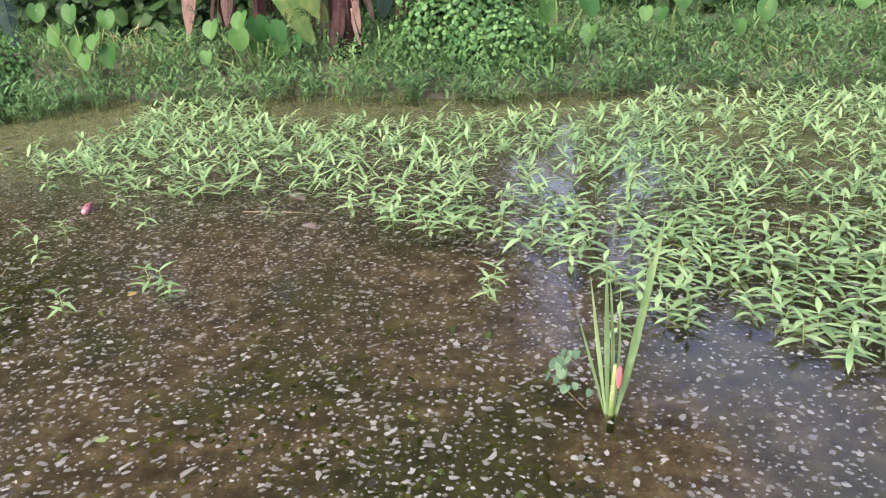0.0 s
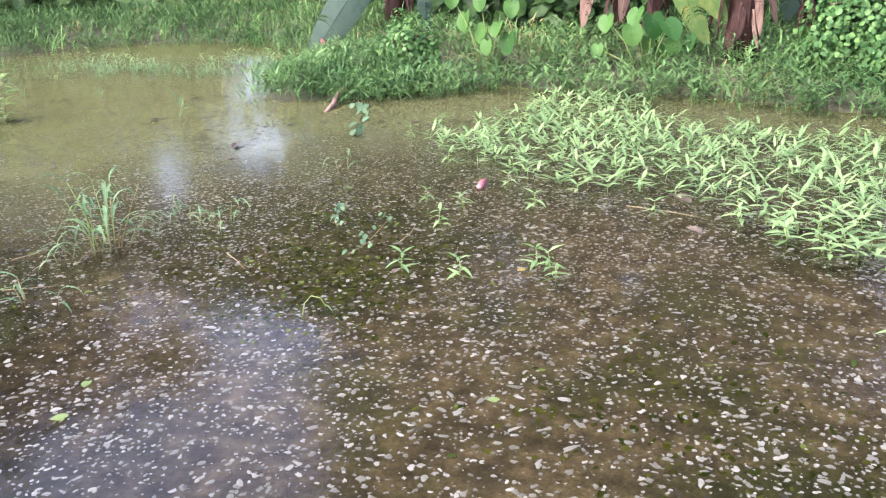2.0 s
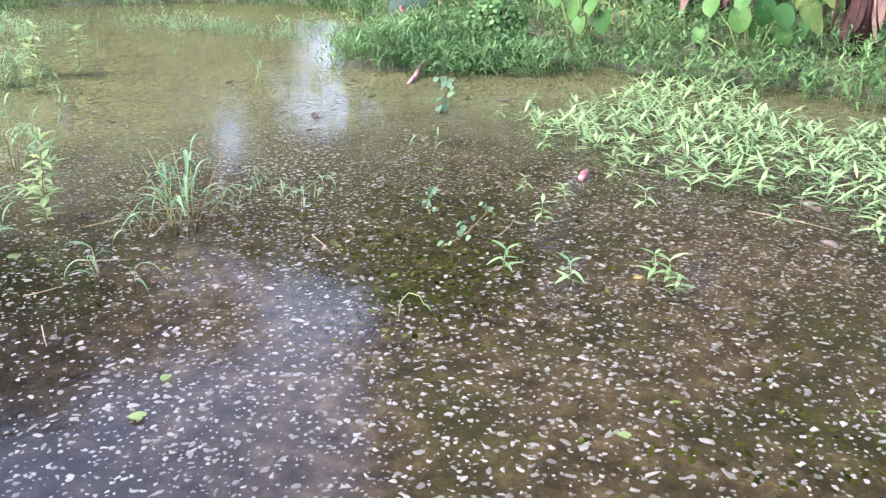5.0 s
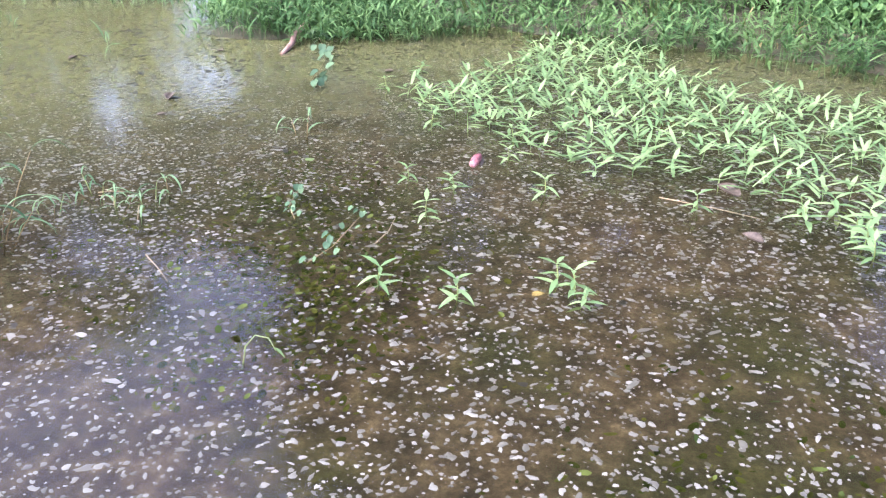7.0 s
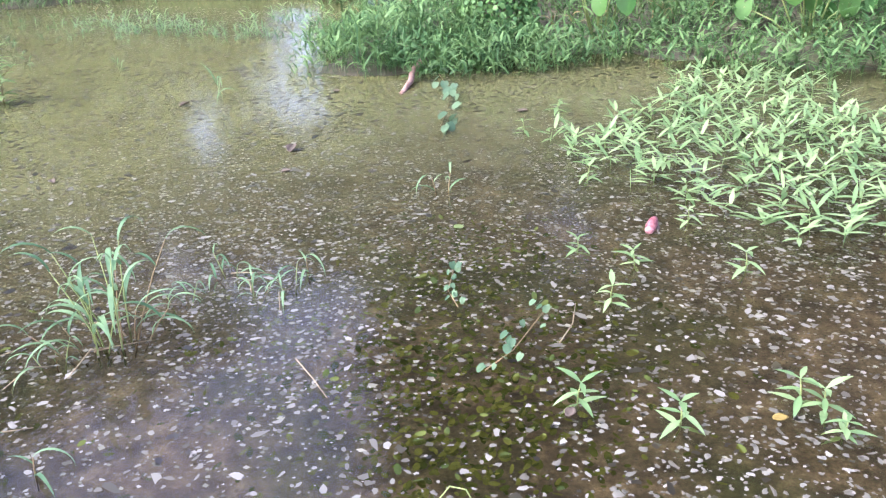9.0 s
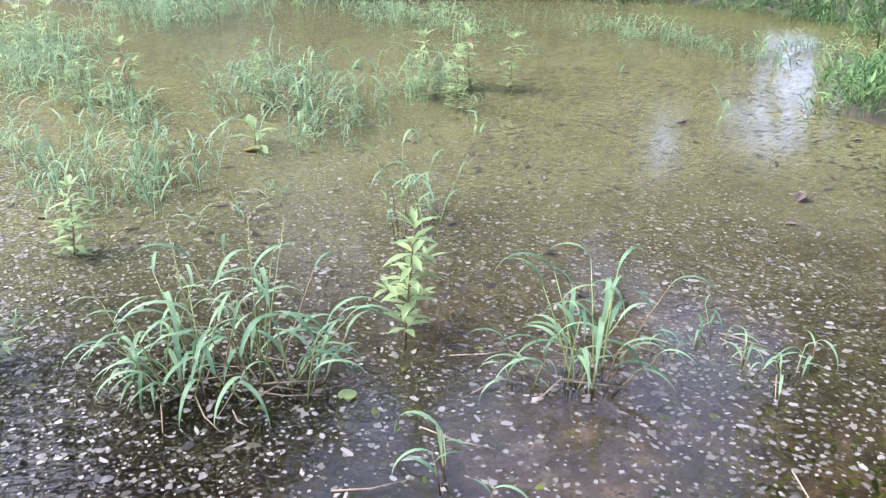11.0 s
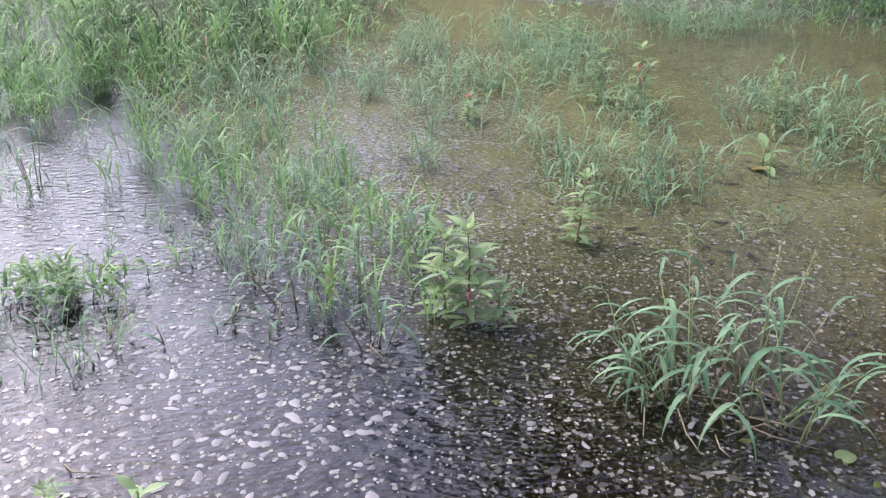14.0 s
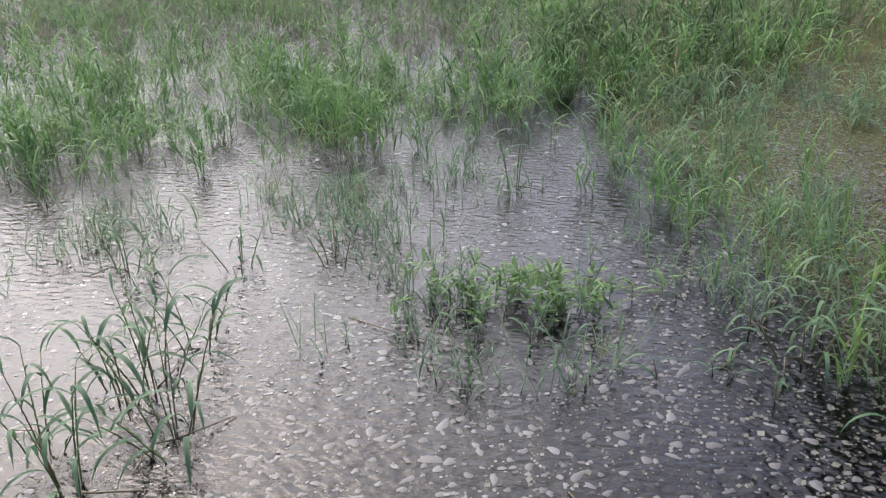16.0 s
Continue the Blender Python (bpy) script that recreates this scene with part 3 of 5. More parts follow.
def foam():
    hp = Heap()

    def chance(x, y):
        d = np.minimum(np.hypot(x - 0.5, y - 0.5), np.hypot(x + 1.7, y + 0.6) + 0.3)
        c = np.clip(1.55 - d / 3.1, 0.03, 1) * (0.65 + 0.35 * lumps(x, y, 1.6, 2.0)) * (0.65 + 0.35 * lumps(x, y, 5.5, 0.3))
        c = c * (1 - 0.85 * np.exp(-((x + 0.5) / 0.5) ** 2 - ((y - 2.3) / 0.75) ** 2))
        return np.where(pond_distance(x, y) < -0.1, c * np.where((x < -1.0) & (y < 2.0), 0.55, 1), 0)

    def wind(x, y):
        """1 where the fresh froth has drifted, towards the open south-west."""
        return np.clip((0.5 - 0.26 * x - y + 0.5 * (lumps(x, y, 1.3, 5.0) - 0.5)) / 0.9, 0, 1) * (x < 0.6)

    x, y = spaced(0.0245, -5.0, 5.5, -3.2, 5.6, lambda a, b: 0.92 * chance(a, b) * (1 - 0.85 * wind(a, b)))
    near = (np.hypot(x - 0.6, y - 0.7) < 1.5)
    flecks(hp, x[near], y[near], 0.0052, 0.011, 0.38, 0.07, 8, 0.34)
    flecks(hp, x[~near], y[~near], 0.0054, 0.0115, 0.38, 0)
    x, y = spaced(0.13, -3.0, 4.0, -2.0, 3.4, lambda a, b: 0.12 * chance(a, b) * (1 - wind(a, b)))
    flecks(hp, x, y, 0.0095, 0.015, 0.25, 0.06, 9, 0.3)
    x, y = scatter(90000, -8.5, -2.6, -1.2, 2.6, lambda a, b: np.where(pond_distance(a, b) < -0.1, 0.9 * np.exp(-((a + 4.9) / 1.3) ** 2 - ((b - 0.5) / 0.6) ** 2) * (0.3 + 0.7 * lumps(a, b, 4.1, 6.0)), 0))
    flecks(hp, x, y, 0.0062, 0.012, 0.3, 0)
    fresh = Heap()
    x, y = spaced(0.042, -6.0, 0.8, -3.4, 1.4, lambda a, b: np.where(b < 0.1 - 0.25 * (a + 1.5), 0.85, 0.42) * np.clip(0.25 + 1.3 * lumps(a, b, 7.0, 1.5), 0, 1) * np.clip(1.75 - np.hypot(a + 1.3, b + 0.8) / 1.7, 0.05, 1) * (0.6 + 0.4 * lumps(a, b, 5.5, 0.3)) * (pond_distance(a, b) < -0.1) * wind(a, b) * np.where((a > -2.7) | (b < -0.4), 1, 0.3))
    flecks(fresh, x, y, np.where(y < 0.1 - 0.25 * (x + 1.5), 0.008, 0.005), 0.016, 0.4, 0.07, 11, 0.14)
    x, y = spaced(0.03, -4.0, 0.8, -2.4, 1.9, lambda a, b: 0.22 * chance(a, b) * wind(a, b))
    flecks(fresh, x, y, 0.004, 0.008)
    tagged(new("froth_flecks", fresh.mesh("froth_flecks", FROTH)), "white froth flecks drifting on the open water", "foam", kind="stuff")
    # finer specks between the flecks
    x, y = scatter(150000, -7.5, 7.0, -3.6, 6.0, lambda a, b: 0.42 * chance(a, b) + 0.05 * (pond_distance(a, b) < -0.1))
    n = len(x)
    rad = rng.uniform(0.0013, 0.0034, (n, 1)) * (1 + 0.4 * rng.uniform(-1, 1, (n, 5)))
    ang = 2 * math.pi * np.arange(5) / 5 + rng.uniform(0, 6.28, (n, 1))
    dots = np.stack([x[:, None] + 1.4 * rad * np.cos(ang), y[:, None] + rad * np.sin(ang), np.full((n, 5), 0.0015)], 2)
    hp.push(dots.reshape(-1, 3), np.arange(n * 5).reshape(n, 5))
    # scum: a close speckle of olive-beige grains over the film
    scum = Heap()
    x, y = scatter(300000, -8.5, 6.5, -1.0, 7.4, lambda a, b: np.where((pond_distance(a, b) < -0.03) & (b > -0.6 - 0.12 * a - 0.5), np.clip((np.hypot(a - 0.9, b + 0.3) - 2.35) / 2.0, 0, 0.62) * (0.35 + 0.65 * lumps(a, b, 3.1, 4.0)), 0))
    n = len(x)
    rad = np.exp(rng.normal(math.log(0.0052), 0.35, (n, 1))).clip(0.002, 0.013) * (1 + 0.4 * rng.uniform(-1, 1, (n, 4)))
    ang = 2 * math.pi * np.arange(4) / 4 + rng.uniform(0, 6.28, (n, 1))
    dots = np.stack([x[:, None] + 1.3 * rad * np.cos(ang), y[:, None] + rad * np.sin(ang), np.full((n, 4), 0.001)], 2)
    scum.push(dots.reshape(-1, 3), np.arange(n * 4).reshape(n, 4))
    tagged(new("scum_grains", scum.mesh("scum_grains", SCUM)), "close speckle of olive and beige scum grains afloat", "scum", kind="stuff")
    # dark crumbs of rotten leaf
    crumbs = Heap()
    x, y = scatter(48000, -8.5, 6.0, -1.0, 7.0, lambda a, b: np.where(pond_distance(a, b) < -0.05, np.clip(np.hypot(a - 0.9, b + 0.3) / 5 - 0.35, 0.05, 0.9) * lumps(a, b, 2.7, 8.0), 0))
    flecks(crumbs, x, y, 0.0075, 0.017, 0.35, 0)
    tagged(new("leaf_crumbs", crumbs.mesh("leaf_crumbs", CRUMB)), "dark crumbs of rotten leaf afloat in the algae film", "debris", kind="stuff")
    tagged(new("foam_flecks", hp.mesh("foam_flecks", FOAM)), "pale flecks of foam and scum afloat on the water", "foam", kind="stuff")


foam()


# ---- weeds in the shallows ----
def weed_leaf(i):
    return leaf_mesh("leaf", (0.09, 0.105, 0.118)[i], (0.024, 0.027, 0.029)[i], WEED, (0.15, 0.35, 0.65)[i])


WEED_LEAVES = [weed_leaf(i) for i in range(3)]
UP_LEAVES = [leaf_mesh("leaf", l, w, UPRIGHT, d, 0.4) for l, w, d in ((0.09, 0.028, 0.25), (0.105, 0.031, 0.4), (0.118, 0.033, 0.6))]


def water_weed(seed, height):
    """A low weed shoot with pairs of pointed leaves on a jointed stem."""
    r = random.Random(seed)
    root = new("water_weed")
    lean = (r.uniform(-0.25, 0.25), r.uniform(-0.25, 0.25))
    pts = [Vector((lean[0] * s * height + 0.01 * math.sin(4 * s + seed), lean[1] * s * height, -0.06 + (height + 0.06) * s)) for s in (0, 0.35, 0.7, 1.0)]
    part("stem", mesh_of("stem", *tube(pts, [0.0035, 0.0032, 0.0028, 0.002], 5), STEM), root)
    turn = r.uniform(0, 6.28)
    nodes = 3 + (seed % 2)
    for k in range(nodes + 1):
        s = 1.0 if k == nodes else 0.42 + 0.5 * k / nodes
        at = pts[2].lerp(pts[3], (s - 0.7) / 0.3) if s > 0.7 else pts[1].lerp(pts[2], (s - 0.35) / 0.35)
        for j in range(2 if k < nodes else 3):
            ang = turn + k * 1.5 + j * (math.pi if k < nodes else 2.1) + r.uniform(-0.3, 0.3)
            tilt = r.uniform(-0.3, 0.2) if k < nodes else r.uniform(-0.6, 0.05)
            sc = r.uniform(0.75, 1.05) if k < nodes else r.uniform(0.6, 0.9)
            m = Matrix.Translation(at) @ Matrix.Rotation(ang, 4, "Z") @ Matrix.Rotation(tilt, 4, "Y") @ Matrix.Scale(sc, 4)
            part("leaf", WEED_LEAVES[r.randrange(3)], root, m)
    return tagged(root, "light green water weed shoot with pointed paired leaves", "weed", "weeds in the shallows")


def upright_weed(seed, height):
    """A taller upright weed: leafy whorls all the way up a stout stem."""
    r = random.Random(seed)
    root = new("upright_weed")
    pts = [Vector((0.03 * s * math.sin(seed + 2 * s), 0.03 * s * math.cos(seed), -0.06 + (height + 0.06) * s)) for s in (0, 0.25, 0.5, 0.75, 1.0)]
    part("stem", mesh_of("stem", *tube(pts, [0.0045, 0.004, 0.0038, 0.003, 0.0018], 6), REDSTEM), root)

    def rosette(at, count, size, rise, turn):
        for j in range(count):
            ang = turn + j * 6.283 / count + r.uniform(-0.3, 0.3)
            m = Matrix.Translation(at + Vector((0, 0, r.uniform(-0.012, 0.012)))) @ Matrix.Rotation(ang, 4, "Z") @ Matrix.Rotation(-rise + r.uniform(-0.3, 0.3), 4, "Y") @ Matrix.Scale(size * r.uniform(0.8, 1.1), 4)
            part("leaf", UP_LEAVES[r.randrange(3)], root, m)

    nodes = max(3, round(height / 0.052))
    for k in range(nodes + 1):
        s = 0.2 + 0.8 * k / nodes
        i = min(3, int(s * 4))
        at = pts[i].lerp(pts[i + 1], s * 4 - i)
        rosette(at, 5, 1.12 - 0.22 * s, 0.7 if k == nodes else 0.25, k * 0.785)
        if k == nodes:
            rosette(at + Vector((0, 0, 0.012)), 4, 0.5, 1.1, 0.5)
        elif k in (1, 2, nodes // 2):
            ang = k * 2.1 + seed
            tip = at + Vector((math.cos(ang) * 0.07, math.sin(ang) * 0.07, 0.05))
            part("side_shoot", mesh_of("side_shoot", *tube([at, at.lerp(tip, 0.5) - Vector((0, 0, 0.008)), tip], [0.0025, 0.0022, 0.0015], 5), REDSTEM), root)
            rosette(tip, 6, 0.75, 0.35, ang)
    return tagged(root, "upright leafy green weed standing in shallow water", "weed", "upright weeds")


FIELD = [(-1.05, 4.4), (-0.84, 4.15), (-0.6, 3.9), (-0.33, 3.8), (-0.04, 3.6), (0.3, 3.42), (0.6, 3.52), (0.9, 3.44), (1.2, 3.2), (1.36, 2.88), (1.63, 2.86), (1.83, 2.76), (2.0, 2.6),
         (2.1, 2.36), (2.28, 2.07), (2.42, 1.74), (2.56, 2.1), (2.69, 1.88), (2.85, 1.55), (3.1, 1.55), (5.2, 1.2), (6.4, 4.9), (4.8, 5.2), (3.4, 5.4), (2.9, 4.95), (1.4, 4.9), (0.6, 5.1), (0.1, 5.8), (-0.5, 5.8), (-0.5, 5.0), (-0.75, 4.5)]
x, y = scatter(11000, -1.3, 6.5, 1.2, 6.0, lambda a, b: in_polygon(a, b, FIELD) * (0.3 + 0.8 * lumps(a, b, 2.1, 4.0)) * np.where((np.hypot((a - 2.15) / 0.35, (b - 3.1) / 1.0) < 1) | (np.hypot((a - 3.6) / 0.4, (b - 3.9) / 0.6) < 1), 0.3, 1))
order = np.argsort(y + 0.25 * np.abs(x - 1.2))
x, y = x[order], y[order]
keepx, keepy = [], []
for a, b in zip(x, y):
    if all((a - c) ** 2 + (b - d) ** 2 > (0.0108 if a < 1.5 and b < 4.3 else 0.0072) for c, d in zip(keepx, keepy)):
        keepx.append(a)
        keepy.append(b)
LONE = [(-0.18, 2.23, 0.15), (0.08, 2.21, 0.13), (0.36, 2.42, 0.2), (0.44, 2.4, 0.17), (0.48, 2.32, 0.07), (-0.22, 2.8, 0.11), (-0.45, 3.13, 0.09), (-0.23, 3.1, 0.09), (0.14, 3.16, 0.14), (-0.11, 3.51, 0.09),
        (0.76, 3.22, 0.1), (-1.09, 4.41, 0.1), (-1.03, 4.84, 0.12), (1.75, 2.16, 0.13), (1.8, 2.3, 0.1), (2.2, 1.8, 0.13), (-0.15, 3.75, 0.13), (-0.6, 3.86, 0.12), (2.88, 1.52, 0.12)]
KINDS = [water_weed(s, hgt) for s, hgt in ((1, 0.05), (2, 0.06), (3, 0.075), (4, 0.055), (5, 0.065), (6, 0.085), (7, 0.06), (8, 0.05))]
spots = LONE + [(a, b, 0.0) for a, b in zip(keepx[:284], keepy[:284])]
heights = [0.05, 0.06, 0.075, 0.055, 0.065, 0.085, 0.06, 0.05]
rr = random.Random(11)
for i, (a, b, hgt) in enumerate(spots):
    kk = min(range(8), key=lambda q: abs(heights[q] - hgt) + rr.uniform(0, 0.02)) if hgt else rr.randrange(8)
    sc = hgt * 0.64 / heights[kk] if hgt else rr.uniform(0.85, 1.2)
    sc = min(0.85, max(0.55, sc)) if hgt else sc
    m = pose(a, b, 0, 0, 0, rr.uniform(0, 360)) @ Matrix.Scale(sc, 4)
    if i < 8 and hgt == 0:
        continue
    copy_thing(KINDS[kk], m)
for kk, ob in enumerate(KINDS):
    ob.matrix_basis = pose(keepx[284 + kk], keepy[284 + kk], 0, 0, 0, 40 * kk)


def weed_mat(xs, ys, name, label, mat, tall=0.12, leaf=0.12):
    """The rest of a bed of weeds, joined: leafy shoots by the hundred."""
    hp = Heap()
    n = len(xs)
    hs = rng.uniform(0.6, 1.3, n) * tall
    gz0 = np.maximum(ground_height(xs, ys), 0.0)
    base = np.stack([xs, ys, gz0 - 0.02], 1)
    hp.ribbons(base, rng.uniform(0, 6.28, n), hs + 0.02, np.full(n, 0.005), rng.uniform(0, 0.3, n), np.full(n, 0.1), 2)
    for k in range(8):
        lv = np.stack([xs + rng.normal(0, 0.012, n), ys + rng.normal(0, 0.012, n), gz0 + hs * (0.35 + 0.65 * (k % 4) / 3)], 1)
        hp.ribbons(lv, rng.uniform(0, 6.28, n), leaf * rng.uniform(0.7, 1.1, n), leaf * 0.19 * rng.uniform(0.8, 1.1, n), rng.uniform(0.7, 1.5, n), rng.uniform(0.1, 0.6, n), 4, 0.4)
    tagged(new(name, hp.mesh(name, mat)), label, "weeds", kind="stuff")


weed_mat(np.array(keepx[292:]), np.array(keepy[292:]), "weed_bed", "dense bed of light green leafy water weeds", WEED_MAT, 0.085, 0.11)


# ---- single grasses, reeds and upright weeds ----
GRASS_BLADES = [leaf_mesh("blade", l, w, BLADE, d, 0.3, 9, 0.35, 0.5) for l, w, d in ((0.2, 0.0165, 2.1), (0.25, 0.0175, 2.6), (0.29, 0.018, 2.8), (0.16, 0.0145, 1.5), (0.23, 0.017, 2.3))]


def grass_clump(seed, height, culms, fan=0.35, dry=2, spikes=0):
    """A clump of grass: jointed culms that lean outwards, arching blades in two ranks on each, some dead culms and seed spikes."""
    r = random.Random(seed)
    root = new("grass_clump")
    for c in range(culms):
        ang, out = c * 2.4 + r.uniform(-0.6, 0.6), r.uniform(0.15, 1) * fan
        foot = 0.02 + 0.06 * out * math.sqrt(culms / 6)
        b = Vector((foot * math.cos(ang), foot * math.sin(ang), -0.05))
        L = height * r.uniform(0.45, 1.0)
        d = Vector((math.cos(ang) * out, math.sin(ang) * out, 1)).normalized()
        bow = Vector((math.cos(ang), math.sin(ang), -0.25)) * 0.1 * L
        pts = [b, b + d * L * 0.35 + bow * 0.1, b + d * L * 0.7 + bow * 0.45, b + d * L + bow]
        part("culm", mesh_of("culm", *tube(pts, [0.0028, 0.0025, 0.002, 0.0012], 5), REDSTEM if c % 3 == 0 else STEM), root)
        rank = ang + r.uniform(-0.9, 0.9)
        for j in range(3):
            s = (0.4, 0.75, 1.0)[j] * 3
            i = min(2, int(s))
            at = pts[i].lerp(pts[i + 1], s - i)
            m = Matrix.Translation(at) @ Matrix.Rotation(rank + (math.pi if j % 2 else 0) + r.uniform(-0.5, 0.5), 4, "Z") @ Matrix.Rotation(r.uniform(-1.4, -0.85), 4, "Y") @ Matrix.Scale((height / 0.4) ** 0.5 * r.uniform(0.55, 1.05), 4)
            part("blade", GRASS_BLADES[r.randrange(5)], root, m)
    for c in range(spikes):
        ang, out = r.uniform(0, 6.28), r.uniform(0.1, 0.5)
        top = Vector((math.cos(ang) * out * height, math.sin(ang) * out * height, height * r.uniform(1.0, 1.25)))
        pts = [Vector((0, 0, -0.05)), top * 0.5, top]
        stalk = part("seed_stalk", mesh_of("seed_stalk", *tube(pts, [0.002, 0.0016, 0.001], 5), STEM), root)
        hp = Heap()
        n = 22
        q = np.linspace(0.8, 1.02, n)
        hp.leaves(np.outer(q, np.array(top)) + np.random.default_rng(seed + c).normal(0, 0.003, (n, 3)), np.random.default_rng(seed + c + 1).normal(0, 1, (n, 3)), np.array(top)[None] + np.random.default_rng(seed + c + 2).normal(0, 0.2, (n, 3)), np.full(n, 0.009), OVAL)
        part("seed_head", hp.mesh("seed_head", SPIKE), stalk, None, "pale straw seed spike")
    for c in range(dry):
        ang = r.uniform(0, 6.28)
        pts = [Vector((0, 0, 0.0)), Vector((math.cos(ang) * 0.07, math.sin(ang) * 0.07, 0.02)), Vector((math.cos(ang + 0.4) * 0.17, math.sin(ang + 0.4) * 0.17, 0.004))]
        part("dead_culm", mesh_of("dead_culm", *tube(pts, [0.003, 0.0025, 0.0015], 5), STRAW), root, None, "dry straw-coloured culm")
    return tagged(root, "clump of arching blue-green grass rising from water", "grass", "grass clumps")


TUFTS = [(grass_clump(21, 0.42, 8, 0.75, 3, 2), 0.45), (grass_clump(22, 0.34, 5, 0.6, 1), 0.38), (grass_clump(23, 0.26, 4, 0.5, 1), 0.3), (grass_clump(24, 0.14, 3, 0.5, 1), 0.2), (grass_clump(25, 0.38, 5, 0.35, 1), 0.42), (grass_clump(26, 0.2, 1, 0.2, 0), 0.25)]
CLUMPS = [(-2.32, 1.12, 0.43), (-2.2, 1.24, 0.47), (-2.42, 1.0, 0.36), (-2.1, 1.32, 0.38), (-2.36, 1.3, 0.42), (-2.99, 2.24, 0.4), (-2.93, 2.35, 0.34), (-4.06, 1.35, 0.31), (-4.05, 1.55, 0.33),
          (-4.28, 1.09, 0.25), (-3.52, 1.78, 0.17), (-3.6, 1.92, 0.22), (-4.62, 2.61, 0.48), (-4.19, 2.68, 0.28), (-4.56, 3.0, 0.48), (-5.07, 2.44, 0.42), (-4.3, 2.45, 0.22), (-4.8, 2.8, 0.45), (-4.42, 2.8, 0.36),
          (-3.62, -0.03, 0.35), (-3.14, 0.14, 0.38), (-3.52, 0.33, 0.33), (-3.31, 0.42, 0.38), (-3.06, -0.07, 0.33), (-2.97, 0.72, 0.14),
          (-1.69, 1.97, 0.38), (-1.66, 2.08, 0.42), (-1.62, 2.31, 0.2), (-1.6, 2.57, 0.21), (-1.44, 2.47, 0.19), (-1.32, 2.54, 0.2), (-1.35, 2.7, 0.26), (-1.64, 2.02, 0.45), (-1.53, 1.44, 0.26), (-1.42, 1.46, 0.24), (-1.75, 1.86, 0.2),
          (-2.77, -0.45, 0.28), (-2.9, -0.31, 0.2), (-2.74, -0.14, 0.28), (-2.74, 0.2, 0.3), (-2.01, -1.71, 0.45), (-2.14, -2.0, 0.42), (-2.22, -1.95, 0.43), (-2.48, -1.98, 0.36), (-1.72, -1.81, 0.42), (-1.85, -2.05, 0.36), (-3.3, -1.9, 0.3), (-3.15, -2.28, 0.28), (-2.95, -2.7, 0.36), (-4.48, -1.5, 0.42),
          (-2.88, -0.93, 0.27), (-3.1, -1.27, 0.22), (-2.96, -0.69, 0.25), (-3.01, -1.09, 0.25), (-3.09, -0.84, 0.2), (-3.27, -0.25, 0.29), (-2.28, 1.02, 0.38)]
used = set()
for i, (a, b, hgt) in enumerate(CLUMPS):
    kk = min(range(6), key=lambda q: abs(TUFTS[q][1] - hgt) + 0.06 * ((i * 7 + q * 3) % 5) / 5)
    m = pose(a, b, 0, 0, 0, (i * 137) % 360) @ Matrix.Scale(hgt / TUFTS[kk][1] * 1.05, 4)
    if kk in used:
        copy_thing(TUFTS[kk][0], m)
    else:
        used.add(kk)
        TUFTS[kk][0].matrix_basis = m
copy_thing(TUFTS[5][0], pose(-1.54, 1.45, 0, 0, 0, 150) @ Matrix.Scale(1.5, 4))
copy_thing(TUFTS[5][0], pose(-1.16, 3.53, 0, 0, 0, 60) @ Matrix.Scale(1.3, 4))
copy_thing(TUFTS[5][0], pose(-1.18, 3.56, 0, 0, 0, 200) @ Matrix.Scale(1.1, 4))
UPS = [(upright_weed(31, 0.4), 0.4), (upright_weed(32, 0.3), 0.3), (upright_weed(33, 0.2), 0.2)]
WEEDS = [(-2.19, 1.74, 0.38), (-2.8, 0.51, 0.33), (-2.78, 0.62, 0.14), (-2.9, 0.45, 0.27), (-3.47, 1.03, 0.25), (-4.66, 3.55, 0.41), (-4.72, 3.93, 0.33), (-4.54, 4.11, 0.31), (-5.67, 1.91, 0.34), (-5.53, 0.79, 0.2),
         (-8.09, 1.78, 0.3), (-7.71, 1.9, 0.34), (-5.43, 0.78, 0.2), (-5.1, 2.6, 0.4), (-5.9, 1.7, 0.3), (-4.3, 3.5, 0.38), (-1.95, -0.57, 0.12)]
used = set()
for i, (a, b, hgt) in enumerate(WEEDS):
    kk = min(range(3), key=lambda q: abs(UPS[q][1] - hgt))
    m = pose(a, b, 0, 0, 0, (i * 101) % 360) @ Matrix.Scale(hgt / UPS[kk][1], 4)
    if kk in used:
        copy_thing(UPS[kk][0], m)
    else:
        used.add(kk)
        UPS[kk][0].matrix_basis = m


# ---- beds of grass: banks and flooded meadow ----
def bed(name, label, mat, xs, ys, tall, width=0.008, per=5, lean=0.5, droop=1.3, segs=4, floor=0.0):
    hp = Heap()
    n = len(xs) * per
    bx, by = np.repeat(xs, per) + rng.normal(0, 0.03, n), np.repeat(ys, per) + rng.normal(0, 0.03, n)
    t = np.repeat(np.broadcast_to(tall, xs.shape), per)
    bz = np.maximum(ground_height(bx, by), -0.05) - 0.01
    hp.ribbons(np.stack([bx, by, bz], 1), rng.uniform(0, 6.28, n), t * rng.uniform(0.5, 1.25, n), width * rng.uniform(0.6, 1.3, n), np.abs(rng.normal(0, lean, n)), rng.uniform(0.2, 1.0, n) * droop, segs, 0.3, rng.uniform(-0.6, 0.6, n))
    tagged(new(name, hp.mesh(name, mat)), label, "grass", kind="stuff")


